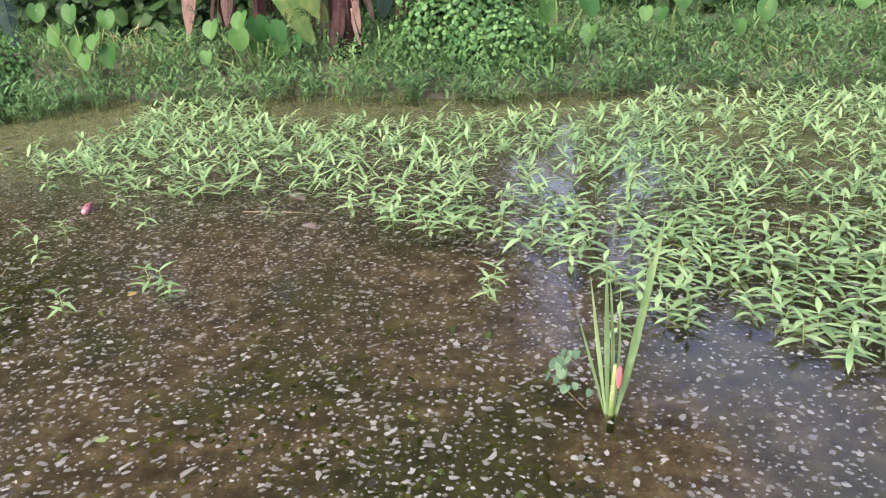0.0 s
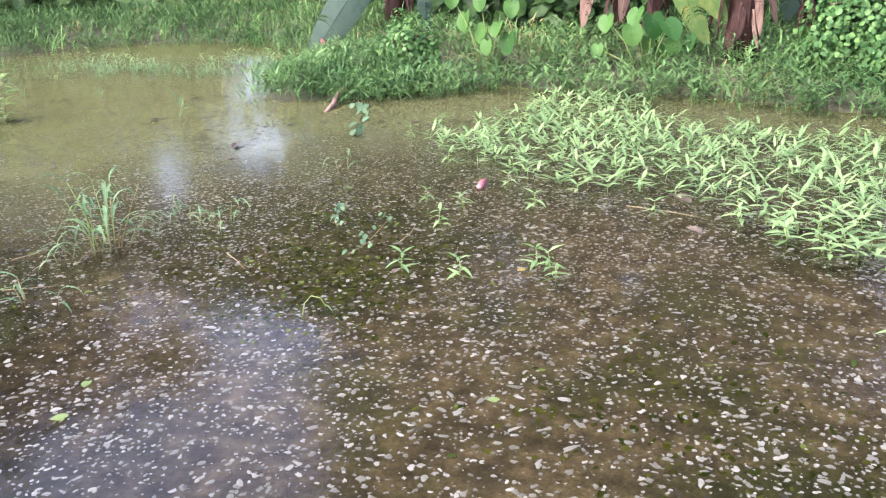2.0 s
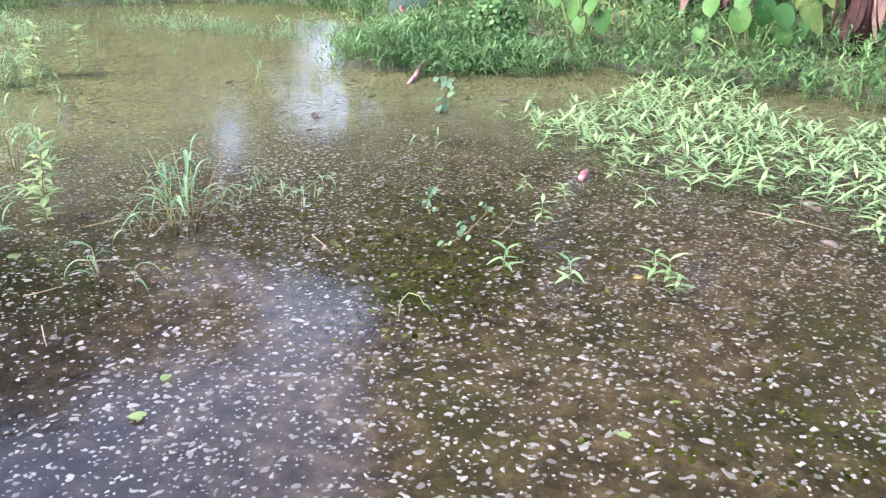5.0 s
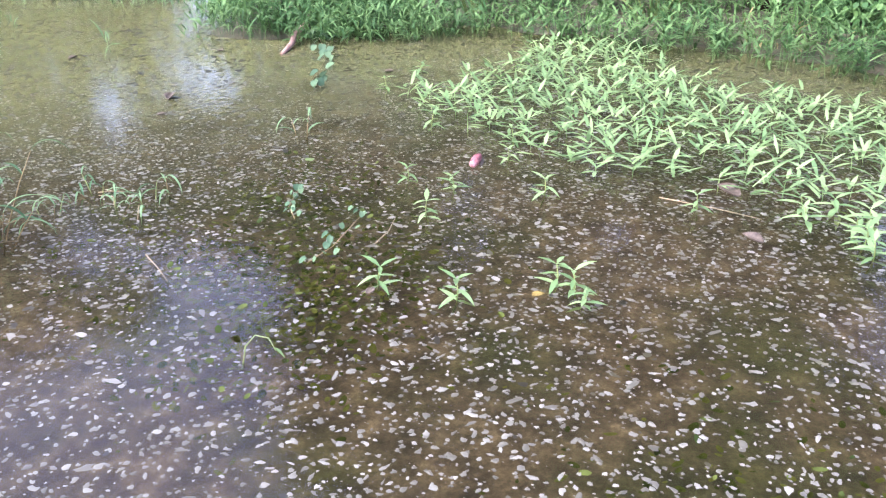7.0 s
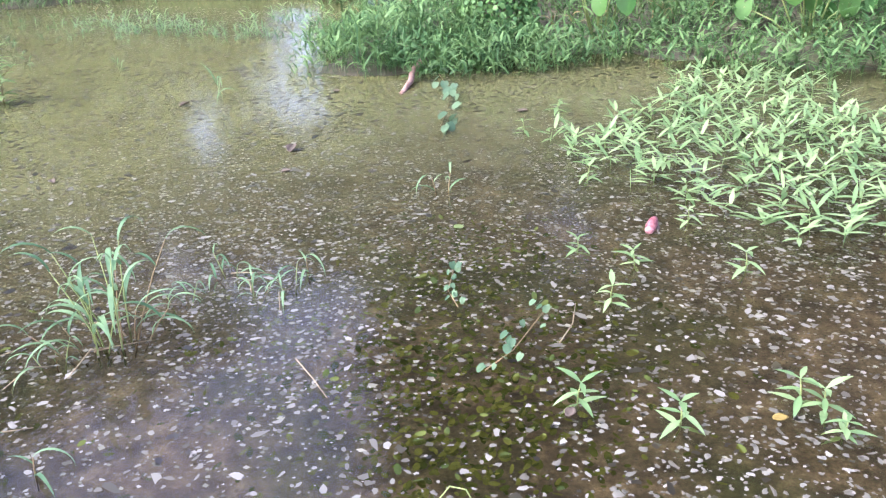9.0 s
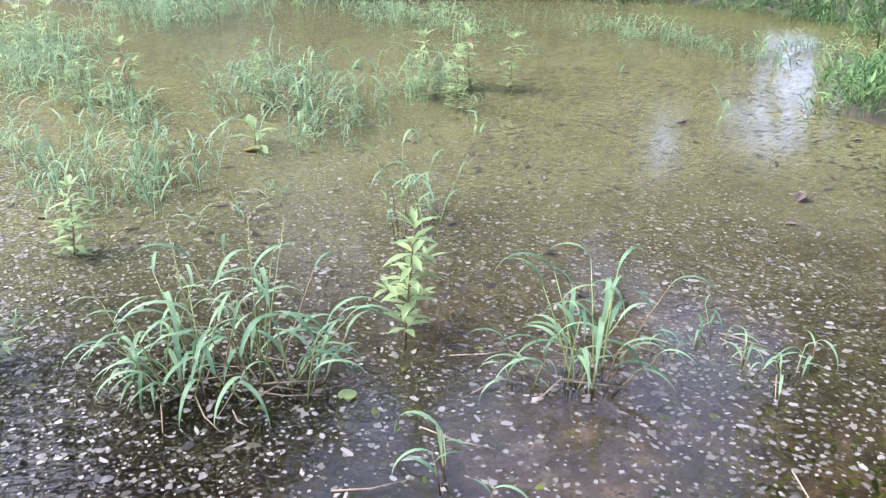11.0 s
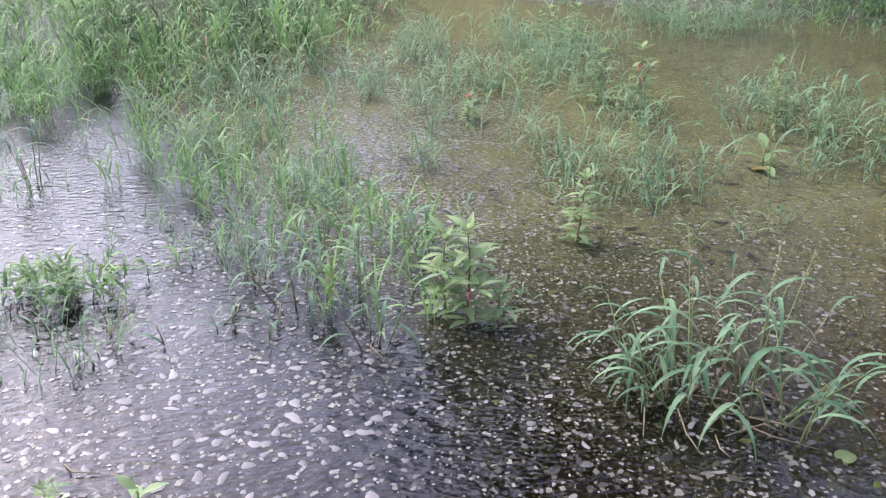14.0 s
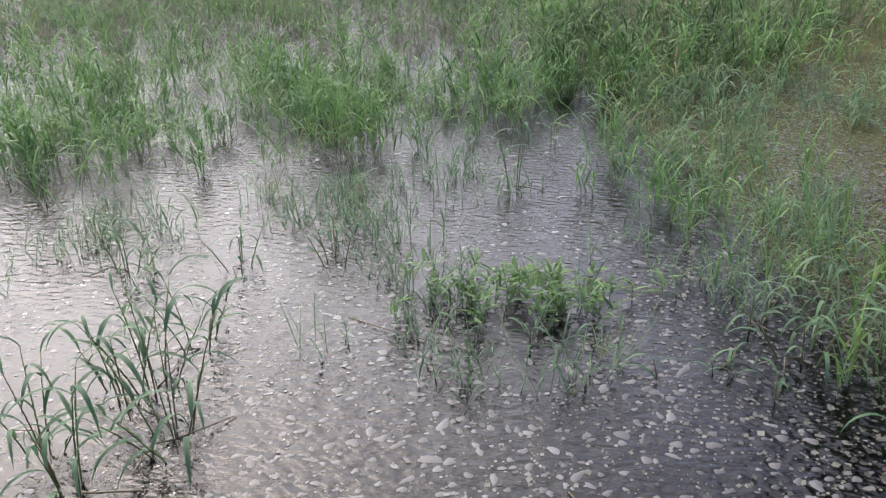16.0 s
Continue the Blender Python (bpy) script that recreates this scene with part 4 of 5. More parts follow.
def tufts(name, label, mat, xs, ys, tall, culms=5, fan=0.3, width=0.009, blades=3, lop=1.0, coarse=False):
    """Tufts of grass: each a handful of culms from one foot, with arching blades in two ranks up each culm."""
    hp = Heap()
    n = len(xs) * culms
    th = np.repeat(np.broadcast_to(tall, xs.shape), culms) * rng.uniform(0.55, 1.1, n)
    bx, by = np.repeat(xs, culms) + rng.normal(0, 0.025, n), np.repeat(ys, culms) + rng.normal(0, 0.025, n)
    bz = np.maximum(ground_height(bx, by), -0.05) - 0.01
    head, lean = rng.uniform(0, 6.28, n), np.abs(rng.normal(0, fan, n))
    base = np.stack([bx, by, bz], 1)
    hp.ribbons(base, head, th, np.full(n, 0.0045), lean, np.full(n, 0.25), 3, 0.5)
    way = np.stack([np.sin(lean) * np.cos(head), np.sin(lean) * np.sin(head), np.cos(lean)], 1)
    rank = rng.uniform(0, 6.28, n)
    for k in range(blades):
        s = 0.28 + 0.62 * (k + rng.uniform(0, 0.6, n)) / blades
        at = base + way * (s * th)[:, None]
        hp.ribbons(at, rank + (k % 2) * math.pi + rng.normal(0, 0.5, n), th * rng.uniform(0.35, 0.7, n), width * rng.uniform(0.7, 1.3, n), rng.uniform(0.1, 0.75, n), rng.uniform(0.5, 2.0, n) * lop, 3 if coarse else 4, 0.3, rng.uniform(-0.5, 0.5, n))
    tagged(new(name, hp.mesh(name, mat)), label, "grass", kind="stuff")


x, y = scatter(7000, -9, 9, 4.8, 10.5, lambda a, b: np.clip(pond_distance(a, b) / 0.25 + 0.8, 0, 1) * np.where(pond_distance(a, b) < 4, 1, 0.3))
tufts("bank_grass", "thick knee-high green grass along the pond bank", BANK, x, y, 0.18 + 0.16 * lumps(x, y, 2.3, 1.0), 2, 0.55, 0.014, 3, 1.1, True)
x, y = scatter(4200, -10.5, -2.8, 4.6, 9.6, lambda a, b: np.clip(pond_distance(a, b) / 0.3 + 0.9, 0, 1) * (pond_distance(a, b) < 3.0) * 0.9)
tufts("far_bank_grass", "lush fine green grass on the far bank", BANKWEED, x, y, 0.17 + 0.13 * lumps(x, y, 2.0, 6.0), 2, 0.6, 0.014, 3, 1.2, True)
weed_x, weed_y = scatter(3900, -4, 7, 5.2, 7.6, lambda a, b: np.where((a < -2.4) & (b > 6.4), 0.0, np.where(a < -0.9, 0.45, 1.0)) * ((pond_distance(a, b) > -0.25) & (pond_distance(a, b) < 1.6)) * 0.8)
weed_mat(weed_x, weed_y, "bank_weeds", "leafy green weeds along the water's edge", BANKWEED, 0.2, 0.1)
x, y = scatter(4600, -26, -4, -16, 16, lambda a, b: np.clip(pond_distance(a, b) / 0.3 + 0.6, 0, 1) * np.where(pond_distance(a, b) < 8, 1, 0.2))
bed("meadow_grass", "far green meadow grass beyond the pond", REED, x, y, 0.34, 0.016, 5, 0.5, 1.2, 3)


x, y = scatter(2600, -4, 9, -7, -1.5, lambda a, b: np.clip(pond_distance(a, b) / 0.3 + 0.7, 0, 1) * 0.8)
bed("near_bank_grass", "short green grass on the near bank", BANK, x, y, 0.16, 0.01, 5, 0.6, 1.2, 3)


# outlines of the tall flooded grass and of the looser fringe before it
TALL = [(-2.7, -4.2), (-3.4, -3.4), (-3.9, -2.9), (-4.2, -2.3), (-4.9, -2.05), (-5.4, -1.6), (-5.3, -1.1), (-5.9, -0.95), (-6.9, -0.9), (-7.2, -0.2), (-8.6, 0.2), (-10.4, 0.5), (-13, 1.2), (-16.5, -6), (-16, -17), (-3, -17)]
FRINGE = [(-4.75, -1.25), (-4.3, -0.9), (-3.95, -0.5), (-3.35, -0.28), (-2.9, -0.15), (-2.62, 0.1), (-2.85, 0.5), (-3.35, 0.5), (-4.1, 0.18), (-4.5, 0.08), (-5.1, -0.02), (-5.9, -0.1), (-7.2, 0.1), (-7.0, -1.0), (-6.2, -1.5), (-5.3, -1.2)]
POOLS = [(-6.26, -7.1, 0.5), (-6.7, -6.4, 0.45), (-7.45, -5.5, 0.55), (-6.2, -4.7, 0.45), (-8.2, -5.1, 0.5), (-5.0, -4.2, 0.35), (-4.6, -3.2, 0.3), (-7.6, -3.0, 0.35)]


def edge_depth(x, y, poly):
    """Metres to the nearest edge of an outline."""
    d = np.full(np.shape(x), 1e9)
    for (ax, ay), (bx, by) in zip(poly, poly[1:] + poly[:1]):
        ex, ey = bx - ax, by - ay
        t = np.clip(((x - ax) * ex + (y - ay) * ey) / (ex * ex + ey * ey), 0, 1)
        d = np.minimum(d, np.hypot(x - ax - t * ex, y - ay - t * ey))
    return d


def tall_chance(a, b):
    """Tall grass to the west and south-west, thin and ragged towards the open water and broken by pools."""
    j = 0.3 * (lumps(a, b, 4.3, 1.0) - 0.5)
    c = np.clip(0.12 + 0.9 * lumps(a, b, 2.1, 7.0), 0, 1) * np.clip(0.25 + 0.8 * lumps(a, b, 5.2, 2.0), 0, 1) * np.clip(np.maximum(edge_depth(a, b, TALL) / 0.9, (-a - 6.2) / 0.8), 0.28, 1)
    for px, py, r in POOLS:
        c = c * (1 - 0.95 * np.exp(-((a - px) / r) ** 2 - ((b - py) / r) ** 2))
    return np.where((pond_distance(a, b) < 0.3) & in_polygon(a + j, b - j, TALL), c, 0)


def fringe_chance(a, b):
    j = 0.18 * (lumps(a, b, 5.3, 1.0) - 0.5)
    return np.where(in_polygon(a + j, b - j, FRINGE), np.clip(0.2 + lumps(a, b, 3.1, 7.0), 0, 1), 0)


x, y = scatter(3300, -7.0, -2.4, -5.5, -0.2, tall_chance)
tufts("flooded_grass", "tall green grass growing out of the flood water", REED, x, y, 0.26 + 0.32 * lumps(x, y, 1.3, 3.0), 4, 0.36, 0.01, 3)
x, y = scatter(4300, -16.5, -5.5, -15, 1.6, lambda a, b: tall_chance(a, b) * np.where((a > -7) & (b > -5.5), 0, 1))
tufts("far_flooded_grass", "tall green grass standing in the far flood water", REED, x, y, 0.36 + 0.26 * lumps(x, y, 0.9, 3.0), 6, 0.26, 0.015, 3, 1.0, True)
x, y = scatter(380, -10.5, -6.4, -2.6, 0.4, lambda a, b: in_polygon(a, b, TALL) * np.clip(edge_depth(a, b, TALL) / 0.5, 0.3, 1) * (0.15 + 0.6 * lumps(a, b, 3.5, 4.0)))
tufts("dark_tall_grass", "thick dark green grass beyond the scum", BANK, x, y, 0.4 + 0.2 * lumps(x, y, 2.0, 2.0), 6, 0.26, 0.014, 4, 1.0, True)
x, y = scatter(900, -7.4, -2.4, -1.6, 0.7, lambda a, b: fringe_chance(a, b) * np.where(a > -3.6, 0.23, np.where(a > -4.4, 0.6, 1)) * np.clip(edge_depth(a, b, FRINGE) / 0.4, 0.2, 1))
tufts("fringe_grass", "loose arching grass at the edge of the open water", POND_BLADE, x, y, 0.28 + 0.2 * lumps(x, y, 2.2, 3.0), 3, 0.42, 0.0095, 3, 1.4)
x, y = scatter(230, -5.2, -2.6, -1.2, 0.5, fringe_chance)
tufts("fringe_shoots", "upright bright green shoots in the loose grass", REED, x, y, 0.32, 2, 0.16, 0.009, 3, 0.7)
x, y = scatter(900, -10, -2.6, -6.5, 0.4, lambda a, b: 0.8 * (tall_chance(a, b) + 0.3 * fringe_chance(a, b)) * lumps(a, b, 1.3, 9.0))
weed_mat(x, y, "flooded_weeds", "leafy weeds mixed into the flooded grass", BRIGHT, 0.36, 0.1)
u, v = rng.normal(0, 0.14, 56), rng.normal(0, 0.17, 56)
x, y = -3.17 + 0.95 * u + 0.31 * v, -1.06 + 0.31 * u - 0.95 * v
weed_mat(x, y, "weed_island", "low leafy islet of green weeds in open water", BRIGHT, 0.09, 0.075)
# thin stems standing in the open water before it
x, y = scatter(1700, -4.8, -2.5, -3.4, 0.1, lambda a, b: (~in_polygon(a, b, TALL)) * np.clip(lumps(a, b, 2.4, 2.0) * 2.6 - 1.2, 0, 1) * (a < -2.75 - 0.25 * b) * np.where(np.hypot(a + 2.9, (b + 0.96) / 1.3) < 0.24, 0.15, 1))
tufts("thin_stems", "thin scattered grass stems standing in open water", POND_BLADE, x, y, 0.2 + 0.1 * lumps(x, y, 3.0, 1.0), 2, 0.4, 0.006, 2, 0.9)
x, y = scatter(5200, -14, -6.4, -11, 1.5, lambda a, b: np.where(in_polygon(a, b, TALL), 0.55, 0) * np.clip((-a - 6) / 2, 0, 1))
bed("seed_heads", "hazy purplish-brown grass seed heads over the meadow", SEED, x, y, 0.62, 0.003, 5, 0.25, 0.7, 4)


PATCHES = [(-4.25, 1.45, 0.5, 0.3), (-5.2, 2.75, 0.55, 0.35), (-5.6, 1.75, 0.4, 0.16), (-6.9, 1.6, 0.7, 0.25), (-7.9, 1.8, 0.7, 0.45), (-4.6, 2.7, 0.4, 0.25), (-6.6, 0.9, 0.9, 0.3), (-5.2, 6.3, 1.3, 0.25), (-4.0, 6.9, 0.5, 0.2), (-7.2, 5.2, 0.9, 0.5),
           (-9.0, 3.5, 0.8, 0.8), (-4.75, 3.6, 0.3, 0.3), (-4.6, 0.5, 0.22, 0.16), (-5.7, 0.55, 0.28, 0.16), (-4.9, 1.1, 0.25, 0.15), (-6.4, 0.15, 0.5, 0.2), (-7.6, 0.6, 0.6, 0.25)]


def patch_chance(a, b):
    c = 0.012 * lumps(a, b, 1.1, 1.0)
    for px, py, sx, sy in PATCHES:
        c = np.maximum(c, np.exp(-((a - px) / sx) ** 2 - ((b - py) / sy) ** 2))
    return np.where(pond_distance(a, b) < 0.2, c, 0)


x, y = scatter(7000, -11, -2.9, -0.2, 8, patch_chance)
tufts("sparse_pond_grass", "thin tufts of arching grass in the algae-covered shallows", POND_BLADE, x, y, np.where(y > 5, 0.2, 0.24 + 0.22 * lumps(x, y, 2.0, 5.0)), 2, 0.3, 0.0105, 3, 1.5)
x, y = scatter(1300, -11, -3.6, 0.0, 8, lambda a, b: 0.4 * patch_chance(a, b))
weed_mat(x, y, "pond_weeds", "scattered leafy green weeds standing in the shallows", WEED_MAT, 0.22, 0.085)


# ---- taro, bananas, vines on the bank ----
def heart_mesh(name, size, mat, dish=0.18):
    verts = [(0, 0, 0)]
    for ring in (0.55, 1.0):
        for px, py in HEART:
            verts.append((px * size * ring, py * size * ring, size * ring * ring * (dish * abs(px) * 1.2 - 0.25 * max(0, py) ** 2)))
    k = len(HEART)
    faces = [(0, 1 + i, 1 + (i + 1) % k) for i in range(k)]
    faces += [(1 + i, 1 + k + i, 1 + k + (i + 1) % k, 1 + (i + 1) % k) for i in range(k)]
    return mesh_of(name, verts, faces, mat)


TARO_LEAVES = [heart_mesh("leaf", s, TARO) for s in (0.125, 0.15, 0.175)]


def taro_plant(seed, spots):
    """Taro: a long stalk to each heart-shaped leaf; spots give sideways reach, height and size."""
    r = random.Random(seed)
    root = new("taro_plant")
    for dx, z, size in spots:
        z += 0.09
        tip = Vector((dx, r.uniform(-0.12, 0.05), z))
        pts = [Vector((dx * 0.15, 0, -0.03)), Vector((dx * 0.55, tip.y * 0.3, z * 0.6)), tip]
        part("stalk", mesh_of("stalk", *tube(pts, [0.008, 0.006, 0.004], 6), STEM), root)
        m = Matrix.Translation(tip) @ Matrix.Rotation(r.gauss(math.pi, 0.5), 4, "Z") @ Matrix.Rotation(-math.radians(r.uniform(42, 75)), 4, "X") @ Matrix.Rotation(r.gauss(0, 0.25), 4, "Y") @ Matrix.Scale(size, 4)
        part("leaf", TARO_LEAVES[r.randrange(3)], root, m)
    return tagged(root, "taro plant with bright green heart-shaped leaves on the bank", "taro", "taro plants")


def on_ground(a, b):
    return float(ground_height(np.array([a]), np.array([b]))[0])


TAROS = [((0.17, 6.55), [(-0.34, 0.36, 0.9), (-0.1, 0.41, 0.85), (-0.11, 0.28, 1.0), (0.05, 0.36, 1.0), (0.18, 0.32, 0.95), (0.0, 0.18, 0.9), (0.22, 0.17, 0.95), (0.34, 0.2, 0.8), (-0.42, 0.12, 0.6), (0.1, 0.1, 0.6)]),
         ((-1.19, 6.4), [(-0.04, 0.6, 1.0), (-0.23, 0.43, 1.0), (-0.06, 0.33, 0.95), (0.1, 0.37, 1.0), (0.02, 0.22, 0.9), (0.2, 0.26, 0.9), (-0.3, 0.62, 0.8), (0.25, 0.55, 0.7)]),
         ((-3.3, 7.75), [(-0.1, 0.45, 0.8), (-0.1, 0.27, 0.8), (0.24, 0.5, 0.85), (0.1, 0.6, 0.7)]),
         ((2.72, 6.45), [(-0.1, 0.36, 1.0), (-0.12, 0.27, 0.9), (0.25, 0.34, 1.0), (-0.03, 0.14, 0.7), (0.25, 0.12, 0.8), (-0.03, 0.56, 0.9)]),
         ((3.66, 6.55), [(0.12, 0.45, 1.35), (-0.06, 0.28, 0.9), (0.1, 0.2, 0.9), (-0.2, 0.3, 0.6)]),
         ((4.26, 6.4), [(-0.06, 0.18, 0.9), (0.2, 0.3, 0.8)]), ((5.45, 6.3), [(-0.2, 0.35, 1.0), (0.1, 0.4, 1.0), (0.3, 0.25, 0.9)])]
for i, ((a, b), spots) in enumerate(TAROS):
    taro_plant(50 + i, spots).matrix_basis = pose(a, b, on_ground(a, b))


def banana_blade(name, length, width, mat, droop, tears, seed):
    """A banana leaf along +x: stiff midrib, blade torn into strips."""
    r = random.Random(seed)
    verts, faces = [], []
    segs = 22
    x = z = 0.0
    spine = []
    for i in range(segs + 1):
        s = i / segs
        if i:
            th = droop * s
            x += length / segs * math.cos(th)
            z -= length / segs * math.sin(th)
        spine.append((x, z, s))
    for sgn in (-1, 1):
        for i in range(segs):
            (xa, za, sa), (xb, zb, sb) = spine[i], spine[i + 1]
            wa = width / 2 * min(1, 0.35 + sa * 4) * max(0.05, 1 - sa ** 5)
            wb = width / 2 * min(1, 0.35 + sb * 4) * max(0.05, 1 - sb ** 5)
            cut = r.random() < tears
            sag = 0.12 + 0.25 * r.random() * tears
            gap = 0.25 * (xb - xa) if cut else 0.0
            k = len(verts)
            mid = 0.55
            verts += [(xa, 0, za), (xb, 0, zb), (xa + gap, sgn * wa * mid, za - sag * wa * 0.4), (xb - gap, sgn * wb * mid, zb - sag * wb * 0.4), (xa + 2 * gap + 0.04, sgn * wa, za - sag * wa * 1.6), (xb - gap + 0.04, sgn * wb, zb - sag * wb * 1.6)]
            faces += [(k, k + 1, k + 3, k + 2), (k + 2, k + 3, k + 5, k + 4)]
    rib, ribf = tube([(p[0], 0, p[1] - 0.004) for p in spine[::3]], [0.016 * (1 - 0.85 * q / 8) for q in range(len(spine[::3]))], 5)
    k = len(verts)
    verts += [tuple(v) for v in rib]
    faces += [tuple(q + k for q in f) for f in ribf]
    return mesh_of(name, verts, faces, mat)


def banana_plant(seed, a, b, tall, radius, leaves, sheaths=6):
    r = random.Random(seed)
    root = new("banana_plant")
    pts = [Vector((0.04 * math.sin(seed + 3 * s), 0.03 * s, -0.1 + (tall + 0.1) * s)) for s in (0, 0.15, 0.4, 0.7, 1.0)]
    part("pseudostem", mesh_of("pseudostem", *tube(pts, [radius * 1.25, radius * 1.05, radius * 0.9, radius * 0.8, radius * 0.6], 14), TRUNK), root)
    for k in range(sheaths):
        ang = k * 6.28 / sheaths + r.uniform(-0.2, 0.2)
        z0 = r.uniform(0.35, 1.15)
        lf = banana_blade("dry_sheath", z0 * r.uniform(0.45, 0.95), r.uniform(0.05, 0.11), SHEATH if k % 6 else DRYLEAF, r.uniform(-0.5, 0.5), 0.15, seed * 30 + k)
        m = Matrix.Translation((math.cos(ang) * radius * 1.02, math.sin(ang) * radius * 1.02, z0)) @ Matrix.Rotation(ang, 4, "Z") @ Matrix.Rotation(radians(r.uniform(72, 90)), 4, "Y") @ Matrix.Rotation(r.gauss(0, 0.35), 4, "X")
        part("dry_sheath", lf, root, m, "dry peeling brown sheath")
    for k in range(leaves):
        ang = k * 2.4 + seed
        lf = banana_blade("leaf", r.uniform(1.7, 2.3), 0.5, BANANA, r.uniform(0.9, 1.5), 0.45, seed * 20 + k)
        m = Matrix.Translation(pts[-1]) @ Matrix.Rotation(ang, 4, "Z") @ Matrix.Rotation(radians(-r.uniform(40, 70)), 4, "Y")
        part("leaf", lf, root, m)
    root.matrix_basis = pose(a, b, on_ground(a, b))
    return tagged(root, "banana plant with dark maroon-brown peeling stem and torn leaves", "banana plant", "banana plants")


def hanging(name, top, tip, width, mat, droop, tears, seed, label, category, roll=0.0):
    """A leaf that hangs from a banana plant, from its stalk end down to its tip."""
    a, b = Vector(top), Vector(tip)
    along = (b - a).normalized()
    face = Vector((0.15, -1, 0.25))
    side = face.cross(along).normalized()
    up = along.cross(side)
    ob = new(name, banana_blade(name, (b - a).length, width, mat, droop, tears, seed))
    m = Matrix((along, side, up)).transposed().to_4x4()
    ob.matrix_basis = Matrix.Translation(a) @ m @ Matrix.Rotation(radians(roll), 4, "X")
    return tagged(ob, label, category)


banana_plant(3, 0.92, 6.88, 3.0, 0.12, 7, 14)
banana_plant(5, 0.1, 7.5, 3.4, 0.055, 7)
banana_plant(7, -0.3, 7.8, 2.8, 0.05, 6)
banana_plant(9, 1.4, 8.1, 3.2, 0.07, 6)
banana_plant(11, -3.1, 8.7, 2.6, 0.12, 6)
DRY = "withered pale pinkish-brown banana leaf hanging down"
hanging("dry_banana_leaf", (-0.38, 6.98, 1.15), (-0.5, 6.93, 0.43), 0.15, DRYLEAF, 0.15, 0.1, 4, DRY, "dry leaf", 25)
hanging("dry_banana_leaf", (-0.05, 7.02, 1.2), (-0.12, 6.97, 0.48), 0.13, DRYLEAF, 0.15, 0.1, 5, DRY, "dry leaf", -20)
hanging("dry_banana_leaf", (0.98, 6.7, 1.1), (1.04, 6.66, 0.42), 0.08, DRYLEAF, 0.1, 0.1, 14, DRY, "dry leaf", 30)
hanging("yellowing_banana_leaf", (0.26, 6.78, 1.0), (0.66, 6.68, 0.34), 0.2, YELLOWLEAF, 0.15, 0.14, 6, "torn yellowing green banana leaf hanging over taro", "banana leaf", -10)
hanging("yellowing_banana_leaf", (0.4, 6.8, 1.0), (0.76, 6.72, 0.52), 0.2, YELLOWLEAF, 0.15, 0.14, 16, "torn yellowing green banana leaf hanging over taro", "banana leaf", 15)
hanging("orange_leaf_strip", (0.3, 6.76, 0.86), (0.44, 6.7, 0.62), 0.06, ORANGE, 0.3, 0.2, 8, "orange dried strip of banana leaf", "dry leaf")
hanging("hanging_banana_leaf", (1.32, 7.05, 1.2), (1.24, 6.95, 0.5), 0.24, BLUELEAF, 0.2, 0.2, 9, "grey-green banana leaf tip drooping beside the stem", "banana leaf", 10)
hanging("hanging_banana_leaf", (-2.22, 7.35, 1.25), (-2.13, 7.25, 0.24), 0.17, BLUELEAF, 0.1, 0.35, 19, "grey-green banana leaf torn into strips, hanging down", "banana leaf", -15)
hanging("drooping_banana_leaf", (-2.83, 7.72, 1.1), (-3.64, 7.38, -0.03), 0.42, BLUELEAF, 0.08, 0.08, 10, "long grey-green banana leaf drooping to the water's edge", "banana leaf")


def leafy_mound(name, a, b, rx, ry, rz, count, size, mat, label, category, outline=HEART):
    """A mound overgrown with climbing leaves, over a tangle of stems."""
    root = new(name)
    z0 = on_ground(a, b)
    hp = Heap()
    ph, th = rng.uniform(0, 2 * math.pi, count), np.arccos(rng.uniform(-0.15, 1, count))
    rad = rng.uniform(0.72, 1.05, count) + 0.14 * np.sin(3 * ph) * np.sin(2 * th + 1) + 0.08 * np.sin(7 * ph + 4 * th)
    nrm = np.stack([np.sin(th) * np.cos(ph), np.sin(th) * np.sin(ph), np.cos(th)], 1)
    pos = nrm * np.array([rx, ry, rz]) * rad[:, None]
    nn = nrm + rng.normal(0, 0.45, (count, 3))
    hp.leaves(pos, nn, np.array([0, 0, -1.0]) + rng.normal(0, 0.6, (count, 3)), size * rng.uniform(0.5, 1.2, count), outline)
    tagged(part("foliage", hp.mesh("foliage", mat), root), kind="stuff")
    r = random.Random(int(a * 100))
    for k in range(5):
        ang = k * 1.26
        pts = [(0, 0, -0.05), (0.4 * rx * math.cos(ang), 0.4 * ry * math.sin(ang), rz * 0.6), (0.75 * rx * math.cos(ang), 0.75 * ry * math.sin(ang), rz * r.uniform(0.5, 0.8))]
        part("branch", mesh_of("branch", *tube(pts, [0.014, 0.01, 0.004], 6), BARK), root)
    root.matrix_basis = pose(a, b, z0)
    return tagged(root, label, category)


leafy_mound("vine_bush", 1.85, 6.75, 0.5, 0.45, 0.85, 5200, 0.038, VINE, "bush smothered in small heart-leaved green vines", "bush")
leafy_mound("vine_bush", 2.25, 6.5, 0.5, 0.4, 0.42, 2800, 0.036, VINE, "lower bush smothered in small heart-leaved vines", "bush")
leafy_mound("waterside_bush", -1.93, 6.3, 0.34, 0.3, 0.52, 1700, 0.03, VINE, "small vine-grown bush on a spit of bank", "bush")
leafy_mound("waterside_bush", -2.15, 5.75, 0.38, 0.32, 0.2, 700, 0.032, VINE, "low leafy vines on a spit of bank", "bush")

